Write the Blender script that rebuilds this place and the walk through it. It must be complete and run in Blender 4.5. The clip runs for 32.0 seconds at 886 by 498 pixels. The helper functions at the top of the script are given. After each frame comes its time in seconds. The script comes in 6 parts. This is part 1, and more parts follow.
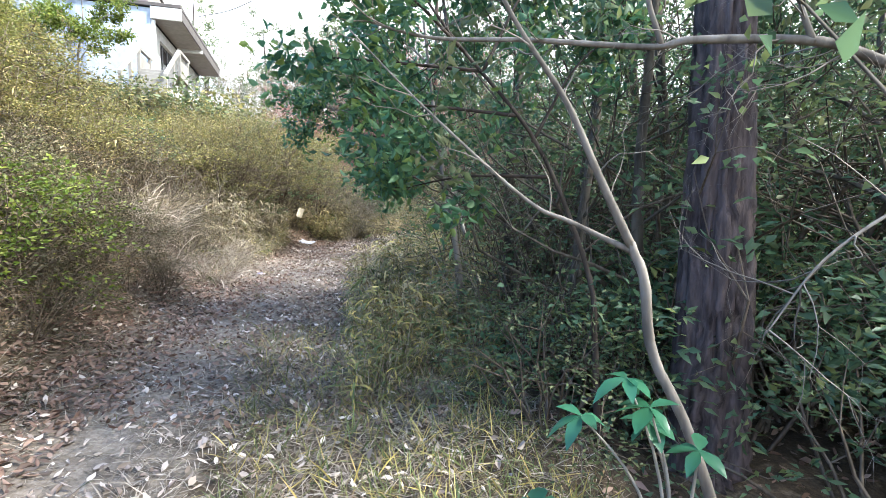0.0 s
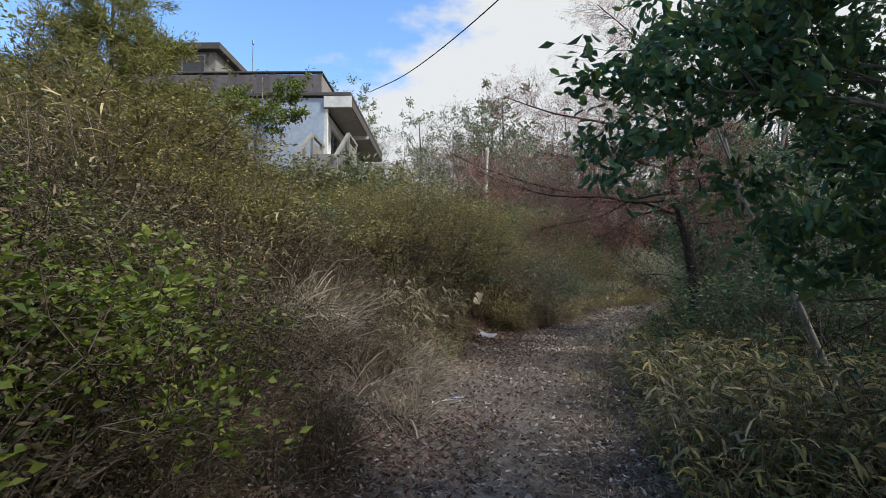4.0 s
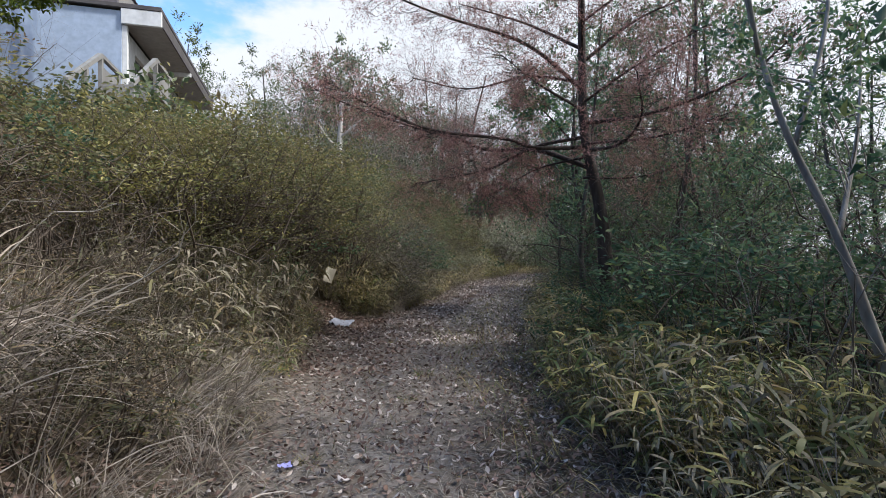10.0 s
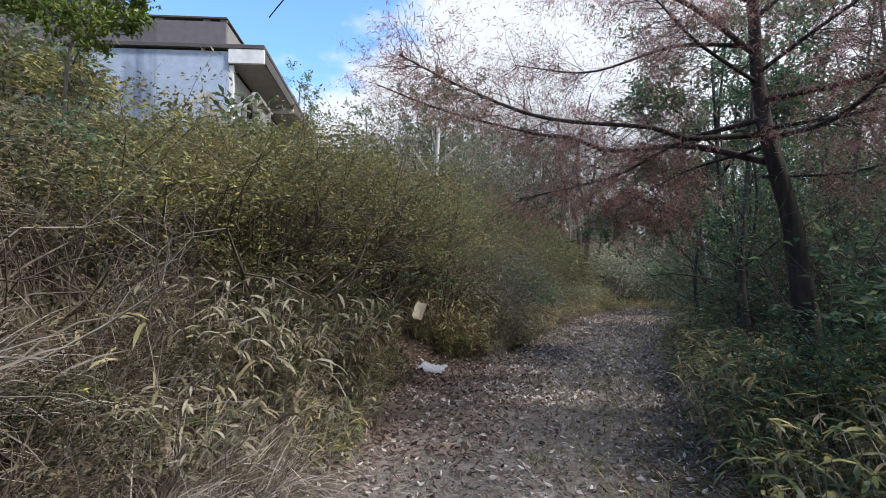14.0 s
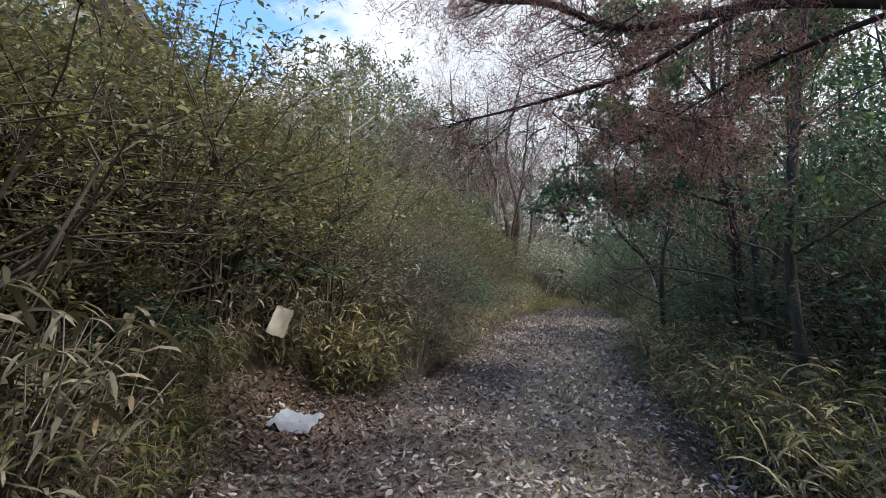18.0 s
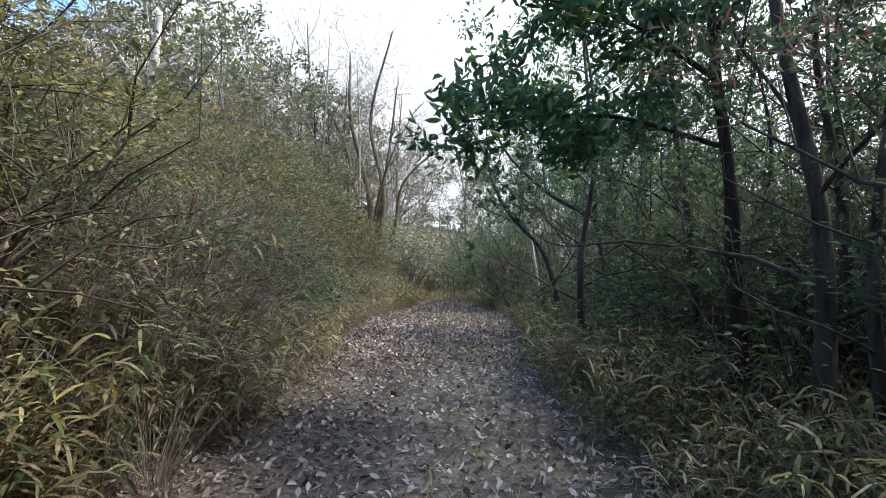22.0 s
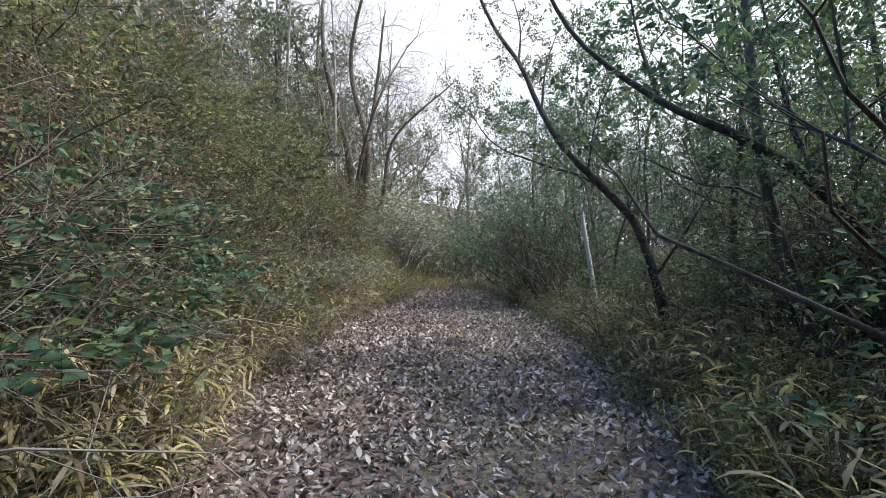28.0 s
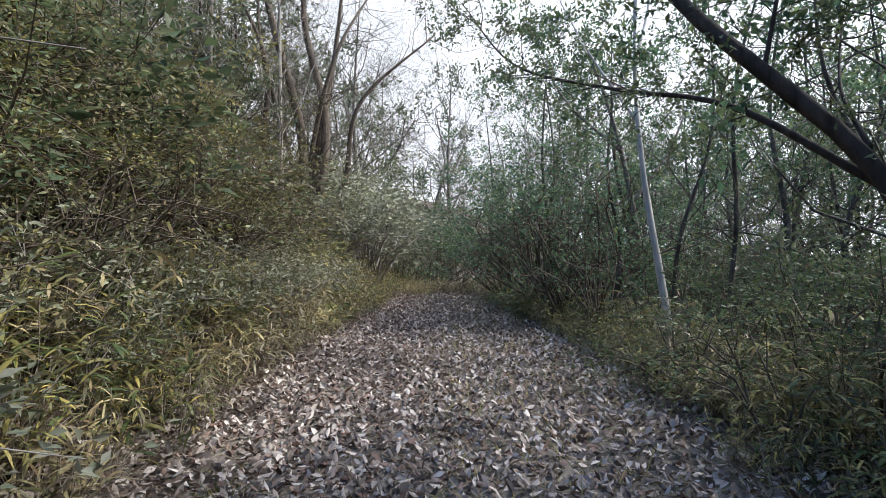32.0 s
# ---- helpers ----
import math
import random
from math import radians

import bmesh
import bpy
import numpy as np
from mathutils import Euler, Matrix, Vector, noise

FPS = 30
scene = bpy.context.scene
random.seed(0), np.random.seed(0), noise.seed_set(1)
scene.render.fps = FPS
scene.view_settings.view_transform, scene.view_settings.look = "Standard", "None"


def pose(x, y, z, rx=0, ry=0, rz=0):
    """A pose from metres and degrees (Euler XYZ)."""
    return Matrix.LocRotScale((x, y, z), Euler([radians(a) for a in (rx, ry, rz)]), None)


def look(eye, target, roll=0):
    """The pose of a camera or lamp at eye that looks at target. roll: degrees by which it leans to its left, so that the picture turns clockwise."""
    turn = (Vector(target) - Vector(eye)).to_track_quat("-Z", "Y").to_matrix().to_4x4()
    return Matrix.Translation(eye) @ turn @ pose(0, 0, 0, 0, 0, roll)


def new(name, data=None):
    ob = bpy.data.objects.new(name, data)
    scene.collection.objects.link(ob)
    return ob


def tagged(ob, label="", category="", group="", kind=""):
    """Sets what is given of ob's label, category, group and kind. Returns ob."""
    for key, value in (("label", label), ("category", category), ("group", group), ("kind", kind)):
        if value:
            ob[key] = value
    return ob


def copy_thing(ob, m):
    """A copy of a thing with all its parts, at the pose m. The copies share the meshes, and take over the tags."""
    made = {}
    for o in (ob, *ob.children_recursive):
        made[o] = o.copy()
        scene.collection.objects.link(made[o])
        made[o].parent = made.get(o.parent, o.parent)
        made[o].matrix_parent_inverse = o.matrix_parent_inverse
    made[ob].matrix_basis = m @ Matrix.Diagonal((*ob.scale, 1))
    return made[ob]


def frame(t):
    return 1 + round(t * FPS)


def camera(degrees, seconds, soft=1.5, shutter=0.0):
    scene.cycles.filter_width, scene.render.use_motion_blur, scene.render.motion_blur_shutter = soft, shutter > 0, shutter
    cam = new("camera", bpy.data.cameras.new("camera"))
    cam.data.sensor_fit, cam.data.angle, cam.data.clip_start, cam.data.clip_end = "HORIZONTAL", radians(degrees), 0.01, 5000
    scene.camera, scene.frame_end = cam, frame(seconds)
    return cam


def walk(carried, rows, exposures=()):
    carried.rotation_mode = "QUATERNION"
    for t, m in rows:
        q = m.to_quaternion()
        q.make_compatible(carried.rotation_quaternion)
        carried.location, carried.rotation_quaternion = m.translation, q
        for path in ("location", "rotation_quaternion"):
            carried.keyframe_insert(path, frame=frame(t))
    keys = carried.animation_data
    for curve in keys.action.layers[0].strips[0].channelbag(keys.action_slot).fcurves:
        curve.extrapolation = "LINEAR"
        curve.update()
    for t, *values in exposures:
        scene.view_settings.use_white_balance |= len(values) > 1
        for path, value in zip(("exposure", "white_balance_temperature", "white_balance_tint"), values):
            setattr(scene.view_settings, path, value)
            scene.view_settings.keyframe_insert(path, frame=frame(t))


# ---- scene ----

# ---- camera and walk ----
LENS = 83.17
ROWS = [
    (0.0, -0.000, 0.000, 1.426, -1.72, -5.12, 1.19),
    (0.5, -0.308, 0.314, 1.417, 2.01, -4.32, 0.88),
    (1.0, -0.628, 0.663, 1.423, 2.68, -3.41, 0.83),
    (1.5, -0.949, 1.060, 1.472, 3.05, -2.32, 0.73),
    (2.0, -1.258, 1.450, 1.509, 4.90, -1.20, 0.57),
    (2.5, -1.418, 1.893, 1.492, 7.07, 0.49, 0.50),
    (3.0, -1.562, 2.330, 1.502, 10.00, 1.63, 0.30),
    (3.5, -1.651, 2.762, 1.517, 11.13, 2.90, 0.14),
    (4.0, -1.731, 3.166, 1.565, 14.46, 3.47, -0.16),
    (4.5, -1.845, 3.524, 1.632, 19.00, 3.84, -0.41),
    (6.5, -2.256, 5.299, 1.472, 21.71, 3.04, -0.88),
    (7.0, -2.250, 5.697, 1.466, 16.98, 2.27, -0.64),
    (7.5, -2.303, 5.902, 1.536, 13.74, 0.46, -0.63),
    (8.0, -2.304, 5.978, 1.540, 12.32, 0.51, -0.71),
    (8.5, -2.297, 5.993, 1.538, 8.75, 1.22, -0.49),
    (9.0, -2.264, 6.014, 1.541, 1.45, 1.06, -0.51),
    (9.5, -2.254, 6.034, 1.538, -0.54, 1.00, -0.42),
    (10.0, -2.219, 6.029, 1.521, -2.12, 0.32, -0.33),
    (10.5, -2.197, 6.007, 1.509, -2.47, 0.30, -0.33),
    (11.0, -2.264, 6.080, 1.501, -4.41, 1.04, -0.23),
    (11.5, -2.308, 6.216, 1.541, -1.58, 1.36, -0.48),
    (12.0, -2.329, 6.494, 1.577, 3.09, 3.11, -0.57),
    (12.5, -2.243, 6.728, 1.562, 5.01, 3.86, -0.56),
    (13.0, -2.259, 7.051, 1.519, 7.44, 3.96, -0.60),
    (13.5, -2.330, 7.400, 1.506, 8.44, 4.01, -0.49),
    (15.5, -2.345, 8.739, 1.544, 11.06, 4.26, -0.57),
    (16.0, -2.385, 9.159, 1.503, 9.73, 4.35, -0.34),
    (16.5, -2.405, 9.620, 1.490, 5.94, 4.31, -0.31),
    (17.0, -2.508, 10.113, 1.478, 5.31, 4.05, -0.31),
    (17.5, -2.442, 10.595, 1.484, 3.73, 3.90, -0.26),
    (18.0, -2.416, 11.100, 1.482, 0.35, 3.74, 0.01),
    (18.5, -2.362, 11.606, 1.492, -0.92, 3.80, 0.08),
    (19.0, -2.290, 12.094, 1.475, -3.15, 3.52, 0.26),
    (19.5, -2.248, 12.527, 1.467, -3.61, 2.68, 0.25),
    (20.0, -2.163, 13.024, 1.440, -5.11, 2.93, 0.29),
    (20.5, -2.087, 13.433, 1.407, -10.05, 2.57, 0.48),
    (21.0, -2.082, 13.841, 1.396, -14.35, 2.68, 0.62),
    (21.5, -2.005, 14.239, 1.423, -15.28, 2.65, 0.63),
    (22.0, -1.988, 14.657, 1.422, -15.46, 2.74, 0.53),
    (22.5, -1.928, 15.082, 1.418, -15.47, 2.22, 0.45),
    (23.0, -1.857, 15.493, 1.410, -14.16, 2.11, 0.31),
    (23.5, -1.781, 15.977, 1.435, -12.18, 1.95, 0.29),
    (24.0, -1.707, 16.352, 1.397, -11.47, 1.80, 0.09),
    (24.5, -1.686, 16.648, 1.416, -10.55, 1.66, 0.16),
    (26.5, -1.367, 17.766, 1.496, -11.58, 1.60, 0.10),
    (27.0, -1.268, 18.360, 1.483, -13.14, 1.24, 0.09),
    (27.5, -1.072, 18.954, 1.455, -14.83, 0.89, 0.12),
    (28.0, -0.933, 19.536, 1.481, -16.17, 0.46, 0.18),
    (28.5, -0.805, 20.088, 1.504, -17.86, 0.29, -0.08),
    (29.0, -0.710, 20.633, 1.522, -17.99, -0.17, -0.16),
    (29.5, -0.570, 21.152, 1.535, -18.73, -0.10, -0.23),
    (30.0, -0.413, 21.662, 1.517, -19.01, -0.11, -0.23),
    (30.5, -0.246, 22.101, 1.548, -19.23, -0.04, -0.09),
    (31.0, -0.051, 22.474, 1.535, -19.53, -0.00, -0.12),
    (31.5, -0.022, 22.897, 1.510, -19.29, -0.14, 0.01),
    (32.0, 0.000, 23.317, 1.511, -19.11, -0.05, -0.02),
]


def eye_pose(x, y, z, yaw, pitch, roll):
    return pose(x, y, z) @ pose(0, 0, 0, 0, 0, yaw) @ pose(0, 0, 0, 90 + pitch) @ pose(0, 0, 0, 0, 0, roll)


EXPOSURES = [(0.0, 2.4, 6000, 6), (1.0, 2.1, 6050, 5), (2.0, 1.75, 6100, 5), (3.0, 0.95, 6150, 7), (4.5, 0.4, 6150, 8), (7.0, 0.28, 5950, 9), (8.0, 0.65, 5900, 9), (9.0, 0.75, 5850, 10), (13.0, 0.78, 5800, 10), (18.0, 0.87, 5850, 9), (20.0, 1.2, 5900, 8), (23.0, 1.28, 5850, 8), (28.0, 1.2, 5800, 9), (32.0, 1.13, 5800, 9)]
cam = camera(LENS, 32.0, soft=0.85)
walk(cam, [(t, eye_pose(*row)) for t, *row in ROWS], EXPOSURES)

# ---- world and sun ----
SUN_ELEV, SUN_AZ = 48.0, 103.0      # azimuth clockwise from +y
world = bpy.data.worlds.new("world")
scene.world = world
world.use_nodes = True
wn, wl = world.node_tree.nodes, world.node_tree.links
wn.clear()
sky = wn.new("ShaderNodeTexSky")
sky.sky_type, sky.sun_disc = "NISHITA", False
sky.sun_elevation, sky.sun_rotation = radians(SUN_ELEV), radians(SUN_AZ)
sky.air_density, sky.dust_density, sky.ozone_density = 1.0, 0.2, 3.0
blue = wn.new("ShaderNodeBackground")
blue.inputs["Strength"].default_value = 0.15
vivid = wn.new("ShaderNodeHueSaturation")
vivid.inputs["Saturation"].default_value, vivid.inputs["Value"].default_value = 1.05, 1.4
wl.new(sky.outputs[0], vivid.inputs["Color"])
wl.new(vivid.outputs[0], blue.inputs["Color"])
cloud = wn.new("ShaderNodeBackground")
cloud.inputs["Color"].default_value = (1.0, 0.98, 0.96, 1)
cloud.inputs["Strength"].default_value = 0.6
coord = wn.new("ShaderNodeTexCoord")
stretch = wn.new("ShaderNodeMapping")
stretch.inputs["Scale"].default_value = (1.0, 1.0, 2.2)
stretch.inputs["Location"].default_value = (0.35, 0.1, 0.0)
wl.new(coord.outputs["Generated"], stretch.inputs["Vector"])
puff = wn.new("ShaderNodeTexNoise")
puff.inputs["Scale"].default_value = 2.1
puff.inputs["Detail"].default_value = 9
puff.inputs["Roughness"].default_value = 0.56
wl.new(stretch.outputs[0], puff.inputs["Vector"])
# more cloud low down and on the sunny side, clear sky high over the hill
lean_dot = wn.new("ShaderNodeVectorMath")
lean_dot.operation = "DOT_PRODUCT"
lean_dot.inputs[1].default_value = (0.45, 0.0, -0.38)
wl.new(coord.outputs["Generated"], lean_dot.inputs[0])
cover = wn.new("ShaderNodeMath")
cover.operation = "ADD"
wl.new(puff.outputs["Fac"], cover.inputs[0])
wl.new(lean_dot.outputs["Value"], cover.inputs[1])
edge = wn.new("ShaderNodeMapRange")
edge.interpolation_type = "SMOOTHSTEP"
edge.inputs["From Min"].default_value, edge.inputs["From Max"].default_value = 0.17, 0.27
wl.new(cover.outputs[0], edge.inputs["Value"])
both = wn.new("ShaderNodeMixShader")
wl.new(edge.outputs[0], both.inputs[0])
wl.new(blue.outputs[0], both.inputs[1])
wl.new(cloud.outputs[0], both.inputs[2])
out = wn.new("ShaderNodeOutputWorld")
wl.new(both.outputs[0], out.inputs["Surface"])

sun = new("sun", bpy.data.lights.new("sun", "SUN"))
sun.data.energy, sun.data.angle, sun.data.color = 3.6, radians(8.0), (1.0, 0.93, 0.82)
_az, _el = radians(SUN_AZ), radians(SUN_ELEV)
SUN_WAY = Vector((math.sin(_az) * math.cos(_el), math.cos(_az) * math.cos(_el), math.sin(_el)))
sun.matrix_world = look(SUN_WAY * 60, (0, 0, 0))


# ---- materials ----
def base_mat(name, rough=0.8):
    m = bpy.data.materials.new(name)
    m.use_nodes = True
    n, l = m.node_tree.nodes, m.node_tree.links
    b = n["Principled BSDF"]
    b.inputs["Roughness"].default_value = rough
    b.inputs["Specular IOR Level"].default_value = 0.3
    return m, n, l, b


def ramp(n, stops):
    r = n.new("ShaderNodeValToRGB")
    e = r.color_ramp.elements
    while len(e) < len(stops):
        e.new(0.5)
    for k, (p, c) in enumerate(stops):
        e[k].position, e[k].color = p, (*c, 1)
    return r


def leaf_mat(name, colours, rough=0.5, glow=0.3, shift=0.35, spec=0.35):
    """Leaves: colour by island, brightness by plant, light passes through."""
    m, n, l, b = base_mat(name, rough)
    b.inputs["Specular IOR Level"].default_value = spec
    geo, info = n.new("ShaderNodeNewGeometry"), n.new("ShaderNodeObjectInfo")
    r = ramp(n, [(k / max(1, len(colours) - 1), c) for k, c in enumerate(colours)])
    l.new(geo.outputs["Random Per Island"], r.inputs[0])
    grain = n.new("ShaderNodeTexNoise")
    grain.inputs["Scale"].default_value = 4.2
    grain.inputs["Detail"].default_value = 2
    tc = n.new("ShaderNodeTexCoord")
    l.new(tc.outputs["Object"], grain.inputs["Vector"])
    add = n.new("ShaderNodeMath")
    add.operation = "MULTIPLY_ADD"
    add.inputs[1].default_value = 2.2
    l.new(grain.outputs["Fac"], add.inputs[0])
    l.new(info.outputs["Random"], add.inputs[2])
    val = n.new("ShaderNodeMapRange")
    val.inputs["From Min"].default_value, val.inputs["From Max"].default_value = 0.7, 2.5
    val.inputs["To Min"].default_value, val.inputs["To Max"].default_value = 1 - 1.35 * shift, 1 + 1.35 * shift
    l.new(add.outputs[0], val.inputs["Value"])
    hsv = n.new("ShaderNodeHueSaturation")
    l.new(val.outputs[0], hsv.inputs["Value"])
    l.new(r.outputs[0], hsv.inputs["Color"])
    l.new(hsv.outputs[0], b.inputs["Base Color"])
    if glow:
        t = n.new("ShaderNodeBsdfTranslucent")
        l.new(hsv.outputs[0], t.inputs["Color"])
        mix = n.new("ShaderNodeMixShader")
        mix.inputs[0].default_value = glow
        l.new(b.outputs[0], mix.inputs[1])
        l.new(t.outputs[0], mix.inputs[2])
        l.new(mix.outputs[0], n["Material Output"].inputs["Surface"])
    return m


def bark_mat(name, dark, light, scale=14.0, bump=0.5, moss=None):
    m, n, l, b = base_mat(name, 0.9)
    tc = n.new("ShaderNodeTexCoord")
    mp = n.new("ShaderNodeMapping")
    mp.inputs["Scale"].default_value = (1, 1, 0.22)
    l.new(tc.outputs["Object"], mp.inputs["Vector"])
    fine = n.new("ShaderNodeTexNoise")
    fine.inputs["Scale"].default_value, fine.inputs["Detail"].default_value = scale, 8
    l.new(mp.outputs[0], fine.inputs["Vector"])
    wide = n.new("ShaderNodeTexNoise")
    wide.inputs["Scale"].default_value, wide.inputs["Detail"].default_value = 2.3, 4
    l.new(tc.outputs["Object"], wide.inputs["Vector"])
    r = ramp(n, [(0.32, dark), (0.68, light)])
    l.new(fine.outputs["Fac"], r.inputs[0])
    mix = n.new("ShaderNodeMix")
    mix.data_type = "RGBA"
    patch = n.new("ShaderNodeMapRange")
    patch.inputs["From Min"].default_value, patch.inputs["From Max"].default_value = 0.5, 0.7
    patch.inputs["To Max"].default_value = 0.7
    l.new(wide.outputs["Fac"], patch.inputs["Value"])
    l.new(patch.outputs[0], mix.inputs[0])
    l.new(r.outputs[0], mix.inputs[6])
    mix.inputs[7].default_value = (*(moss or tuple(0.6 * c for c in light)), 1)
    l.new(mix.outputs[2], b.inputs["Base Color"])
    bp = n.new("ShaderNodeBump")
    bp.inputs["Strength"].default_value, bp.inputs["Distance"].default_value = bump, 0.02
    l.new(fine.outputs["Fac"], bp.inputs["Height"])
    l.new(bp.outputs[0], b.inputs["Normal"])
    return m


def soil_mat():
    """Trodden earth on the trail, humus and dead grass beside it."""
    m, n, l, b = base_mat("soil", 0.95)
    tc = n.new("ShaderNodeTexCoord")
    att = n.new("ShaderNodeAttribute")
    att.attribute_name = "trodden"

    def tex(scale, detail):
        t = n.new("ShaderNodeTexNoise")
        t.inputs["Scale"].default_value, t.inputs["Detail"].default_value = scale, detail
        t.inputs["Roughness"].default_value = 0.65
        l.new(tc.outputs["Object"], t.inputs["Vector"])
        return t
    fine, mid, wide = tex(38, 9), tex(6.5, 6), tex(0.9, 4)
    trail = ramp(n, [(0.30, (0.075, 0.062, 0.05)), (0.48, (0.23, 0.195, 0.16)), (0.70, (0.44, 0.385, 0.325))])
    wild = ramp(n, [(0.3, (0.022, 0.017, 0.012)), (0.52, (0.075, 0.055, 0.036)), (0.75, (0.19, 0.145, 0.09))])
    blend = n.new("ShaderNodeMath")
    blend.operation = "MULTIPLY_ADD"
    blend.inputs[1].default_value, blend.inputs[2].default_value = 0.45, 0.0
    l.new(mid.outputs["Fac"], blend.inputs[0])
    add = n.new("ShaderNodeMath")
    add.operation = "MULTIPLY_ADD"
    add.inputs[1].default_value = 0.55
    l.new(fine.outputs["Fac"], add.inputs[0])
    l.new(blend.outputs[0], add.inputs[2])
    for r in (trail, wild):
        l.new(add.outputs[0], r.inputs[0])
    edge_mix = n.new("ShaderNodeMath")
    edge_mix.operation = "MULTIPLY_ADD"
    edge_mix.inputs[1].default_value = 1.0
    off = n.new("ShaderNodeMapRange")
    off.inputs["From Min"].default_value, off.inputs["From Max"].default_value = 0.3, 0.7
    off.inputs["To Min"].default_value, off.inputs["To Max"].default_value = -0.4, 0.25
    l.new(mid.outputs["Fac"], off.inputs["Value"])
    l.new(att.outputs["Fac"], edge_mix.inputs[0])
    l.new(off.outputs[0], edge_mix.inputs[2])
    clampn = n.new("ShaderNodeClamp")
    l.new(edge_mix.outputs[0], clampn.inputs[0])
    mix = n.new("ShaderNodeMix")
    mix.data_type = "RGBA"
    l.new(clampn.outputs[0], mix.inputs[0])
    l.new(wild.outputs[0], mix.inputs[6])
    l.new(trail.outputs[0], mix.inputs[7])
    tone = n.new("ShaderNodeMix")
    tone.data_type, tone.blend_type = "RGBA", "MULTIPLY"
    tone.inputs[0].default_value = 0.6
    wr = ramp(n, [(0.3, (0.62, 0.56, 0.52)), (0.65, (1.0, 1.0, 1.0))])
    l.new(wide.outputs["Fac"], wr.inputs[0])
    l.new(mix.outputs[2], tone.inputs[6])
    l.new(wr.outputs[0], tone.inputs[7])
    l.new(tone.outputs[2], b.inputs["Base Color"])
    bp = n.new("ShaderNodeBump")
    bp.inputs["Strength"].default_value, bp.inputs["Distance"].default_value = 0.9, 0.03
    l.new(add.outputs[0], bp.inputs["Height"])
    l.new(bp.outputs[0], b.inputs["Normal"])
    return m


def plaster_mat(name, base, streak, amount=0.5):
    """Weathered concrete: soft mottling, dark rain streaks that run down."""
    m, n, l, b = base_mat(name, 0.85)
    tc = n.new("ShaderNodeTexCoord")
    mp = n.new("ShaderNodeMapping")
    mp.inputs["Scale"].default_value = (0.8, 0.8, 0.13)
    l.new(tc.outputs["Object"], mp.inputs["Vector"])
    run = n.new("ShaderNodeTexNoise")
    run.inputs["Scale"].default_value, run.inputs["Detail"].default_value = 1.6, 6
    l.new(mp.outputs[0], run.inputs["Vector"])
    mott = n.new("ShaderNodeTexNoise")
    mott.inputs["Scale"].default_value, mott.inputs["Detail"].default_value = 5.0, 7
    l.new(tc.outputs["Object"], mott.inputs["Vector"])
    rr = n.new("ShaderNodeMapRange")
    rr.inputs["From Min"].default_value, rr.inputs["From Max"].default_value = 0.5, 0.7
    rr.inputs["To Max"].default_value = amount
    l.new(run.outputs["Fac"], rr.inputs["Value"])
    mix = n.new("ShaderNodeMix")
    mix.data_type = "RGBA"
    l.new(rr.outputs[0], mix.inputs[0])
    r = ramp(n, [(0.3, tuple(0.8 * c for c in base)), (0.7, base)])
    l.new(mott.outputs["Fac"], r.inputs[0])
    l.new(r.outputs[0], mix.inputs[6])
    mix.inputs[7].default_value = (*streak, 1)
    l.new(mix.outputs[2], b.inputs["Base Color"])
    bp = n.new("ShaderNodeBump")
    bp.inputs["Strength"].default_value, bp.inputs["Distance"].default_value = 0.25, 0.01
    l.new(mott.outputs["Fac"], bp.inputs["Height"])
    l.new(bp.outputs[0], b.inputs["Normal"])
    return m


SOIL = soil_mat()
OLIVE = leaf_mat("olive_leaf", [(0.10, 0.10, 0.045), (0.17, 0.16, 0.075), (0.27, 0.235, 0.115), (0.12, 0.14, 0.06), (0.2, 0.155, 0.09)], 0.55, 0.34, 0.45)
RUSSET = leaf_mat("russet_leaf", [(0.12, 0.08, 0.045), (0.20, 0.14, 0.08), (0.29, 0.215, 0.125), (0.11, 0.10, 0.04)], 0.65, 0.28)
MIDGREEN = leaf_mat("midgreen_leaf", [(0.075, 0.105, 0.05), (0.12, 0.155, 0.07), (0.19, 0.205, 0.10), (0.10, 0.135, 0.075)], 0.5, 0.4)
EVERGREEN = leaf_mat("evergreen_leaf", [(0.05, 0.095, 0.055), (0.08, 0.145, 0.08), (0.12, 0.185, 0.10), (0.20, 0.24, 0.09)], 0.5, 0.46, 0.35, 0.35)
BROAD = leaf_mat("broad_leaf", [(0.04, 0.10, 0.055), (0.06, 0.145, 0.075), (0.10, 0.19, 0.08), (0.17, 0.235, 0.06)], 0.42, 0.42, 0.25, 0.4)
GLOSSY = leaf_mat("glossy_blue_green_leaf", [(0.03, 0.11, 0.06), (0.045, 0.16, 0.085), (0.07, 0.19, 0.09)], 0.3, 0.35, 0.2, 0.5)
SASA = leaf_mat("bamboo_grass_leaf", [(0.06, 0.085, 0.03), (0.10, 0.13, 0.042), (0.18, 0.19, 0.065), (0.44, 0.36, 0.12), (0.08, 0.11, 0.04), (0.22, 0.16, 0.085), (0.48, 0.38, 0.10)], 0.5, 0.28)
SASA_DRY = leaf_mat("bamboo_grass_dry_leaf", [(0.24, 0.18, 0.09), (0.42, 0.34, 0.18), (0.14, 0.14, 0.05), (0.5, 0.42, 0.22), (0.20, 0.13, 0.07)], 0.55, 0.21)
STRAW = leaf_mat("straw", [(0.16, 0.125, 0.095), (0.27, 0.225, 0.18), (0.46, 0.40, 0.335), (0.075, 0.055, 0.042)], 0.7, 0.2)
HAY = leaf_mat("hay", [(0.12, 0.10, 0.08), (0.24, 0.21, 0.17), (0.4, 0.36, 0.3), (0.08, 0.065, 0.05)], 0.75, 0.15)
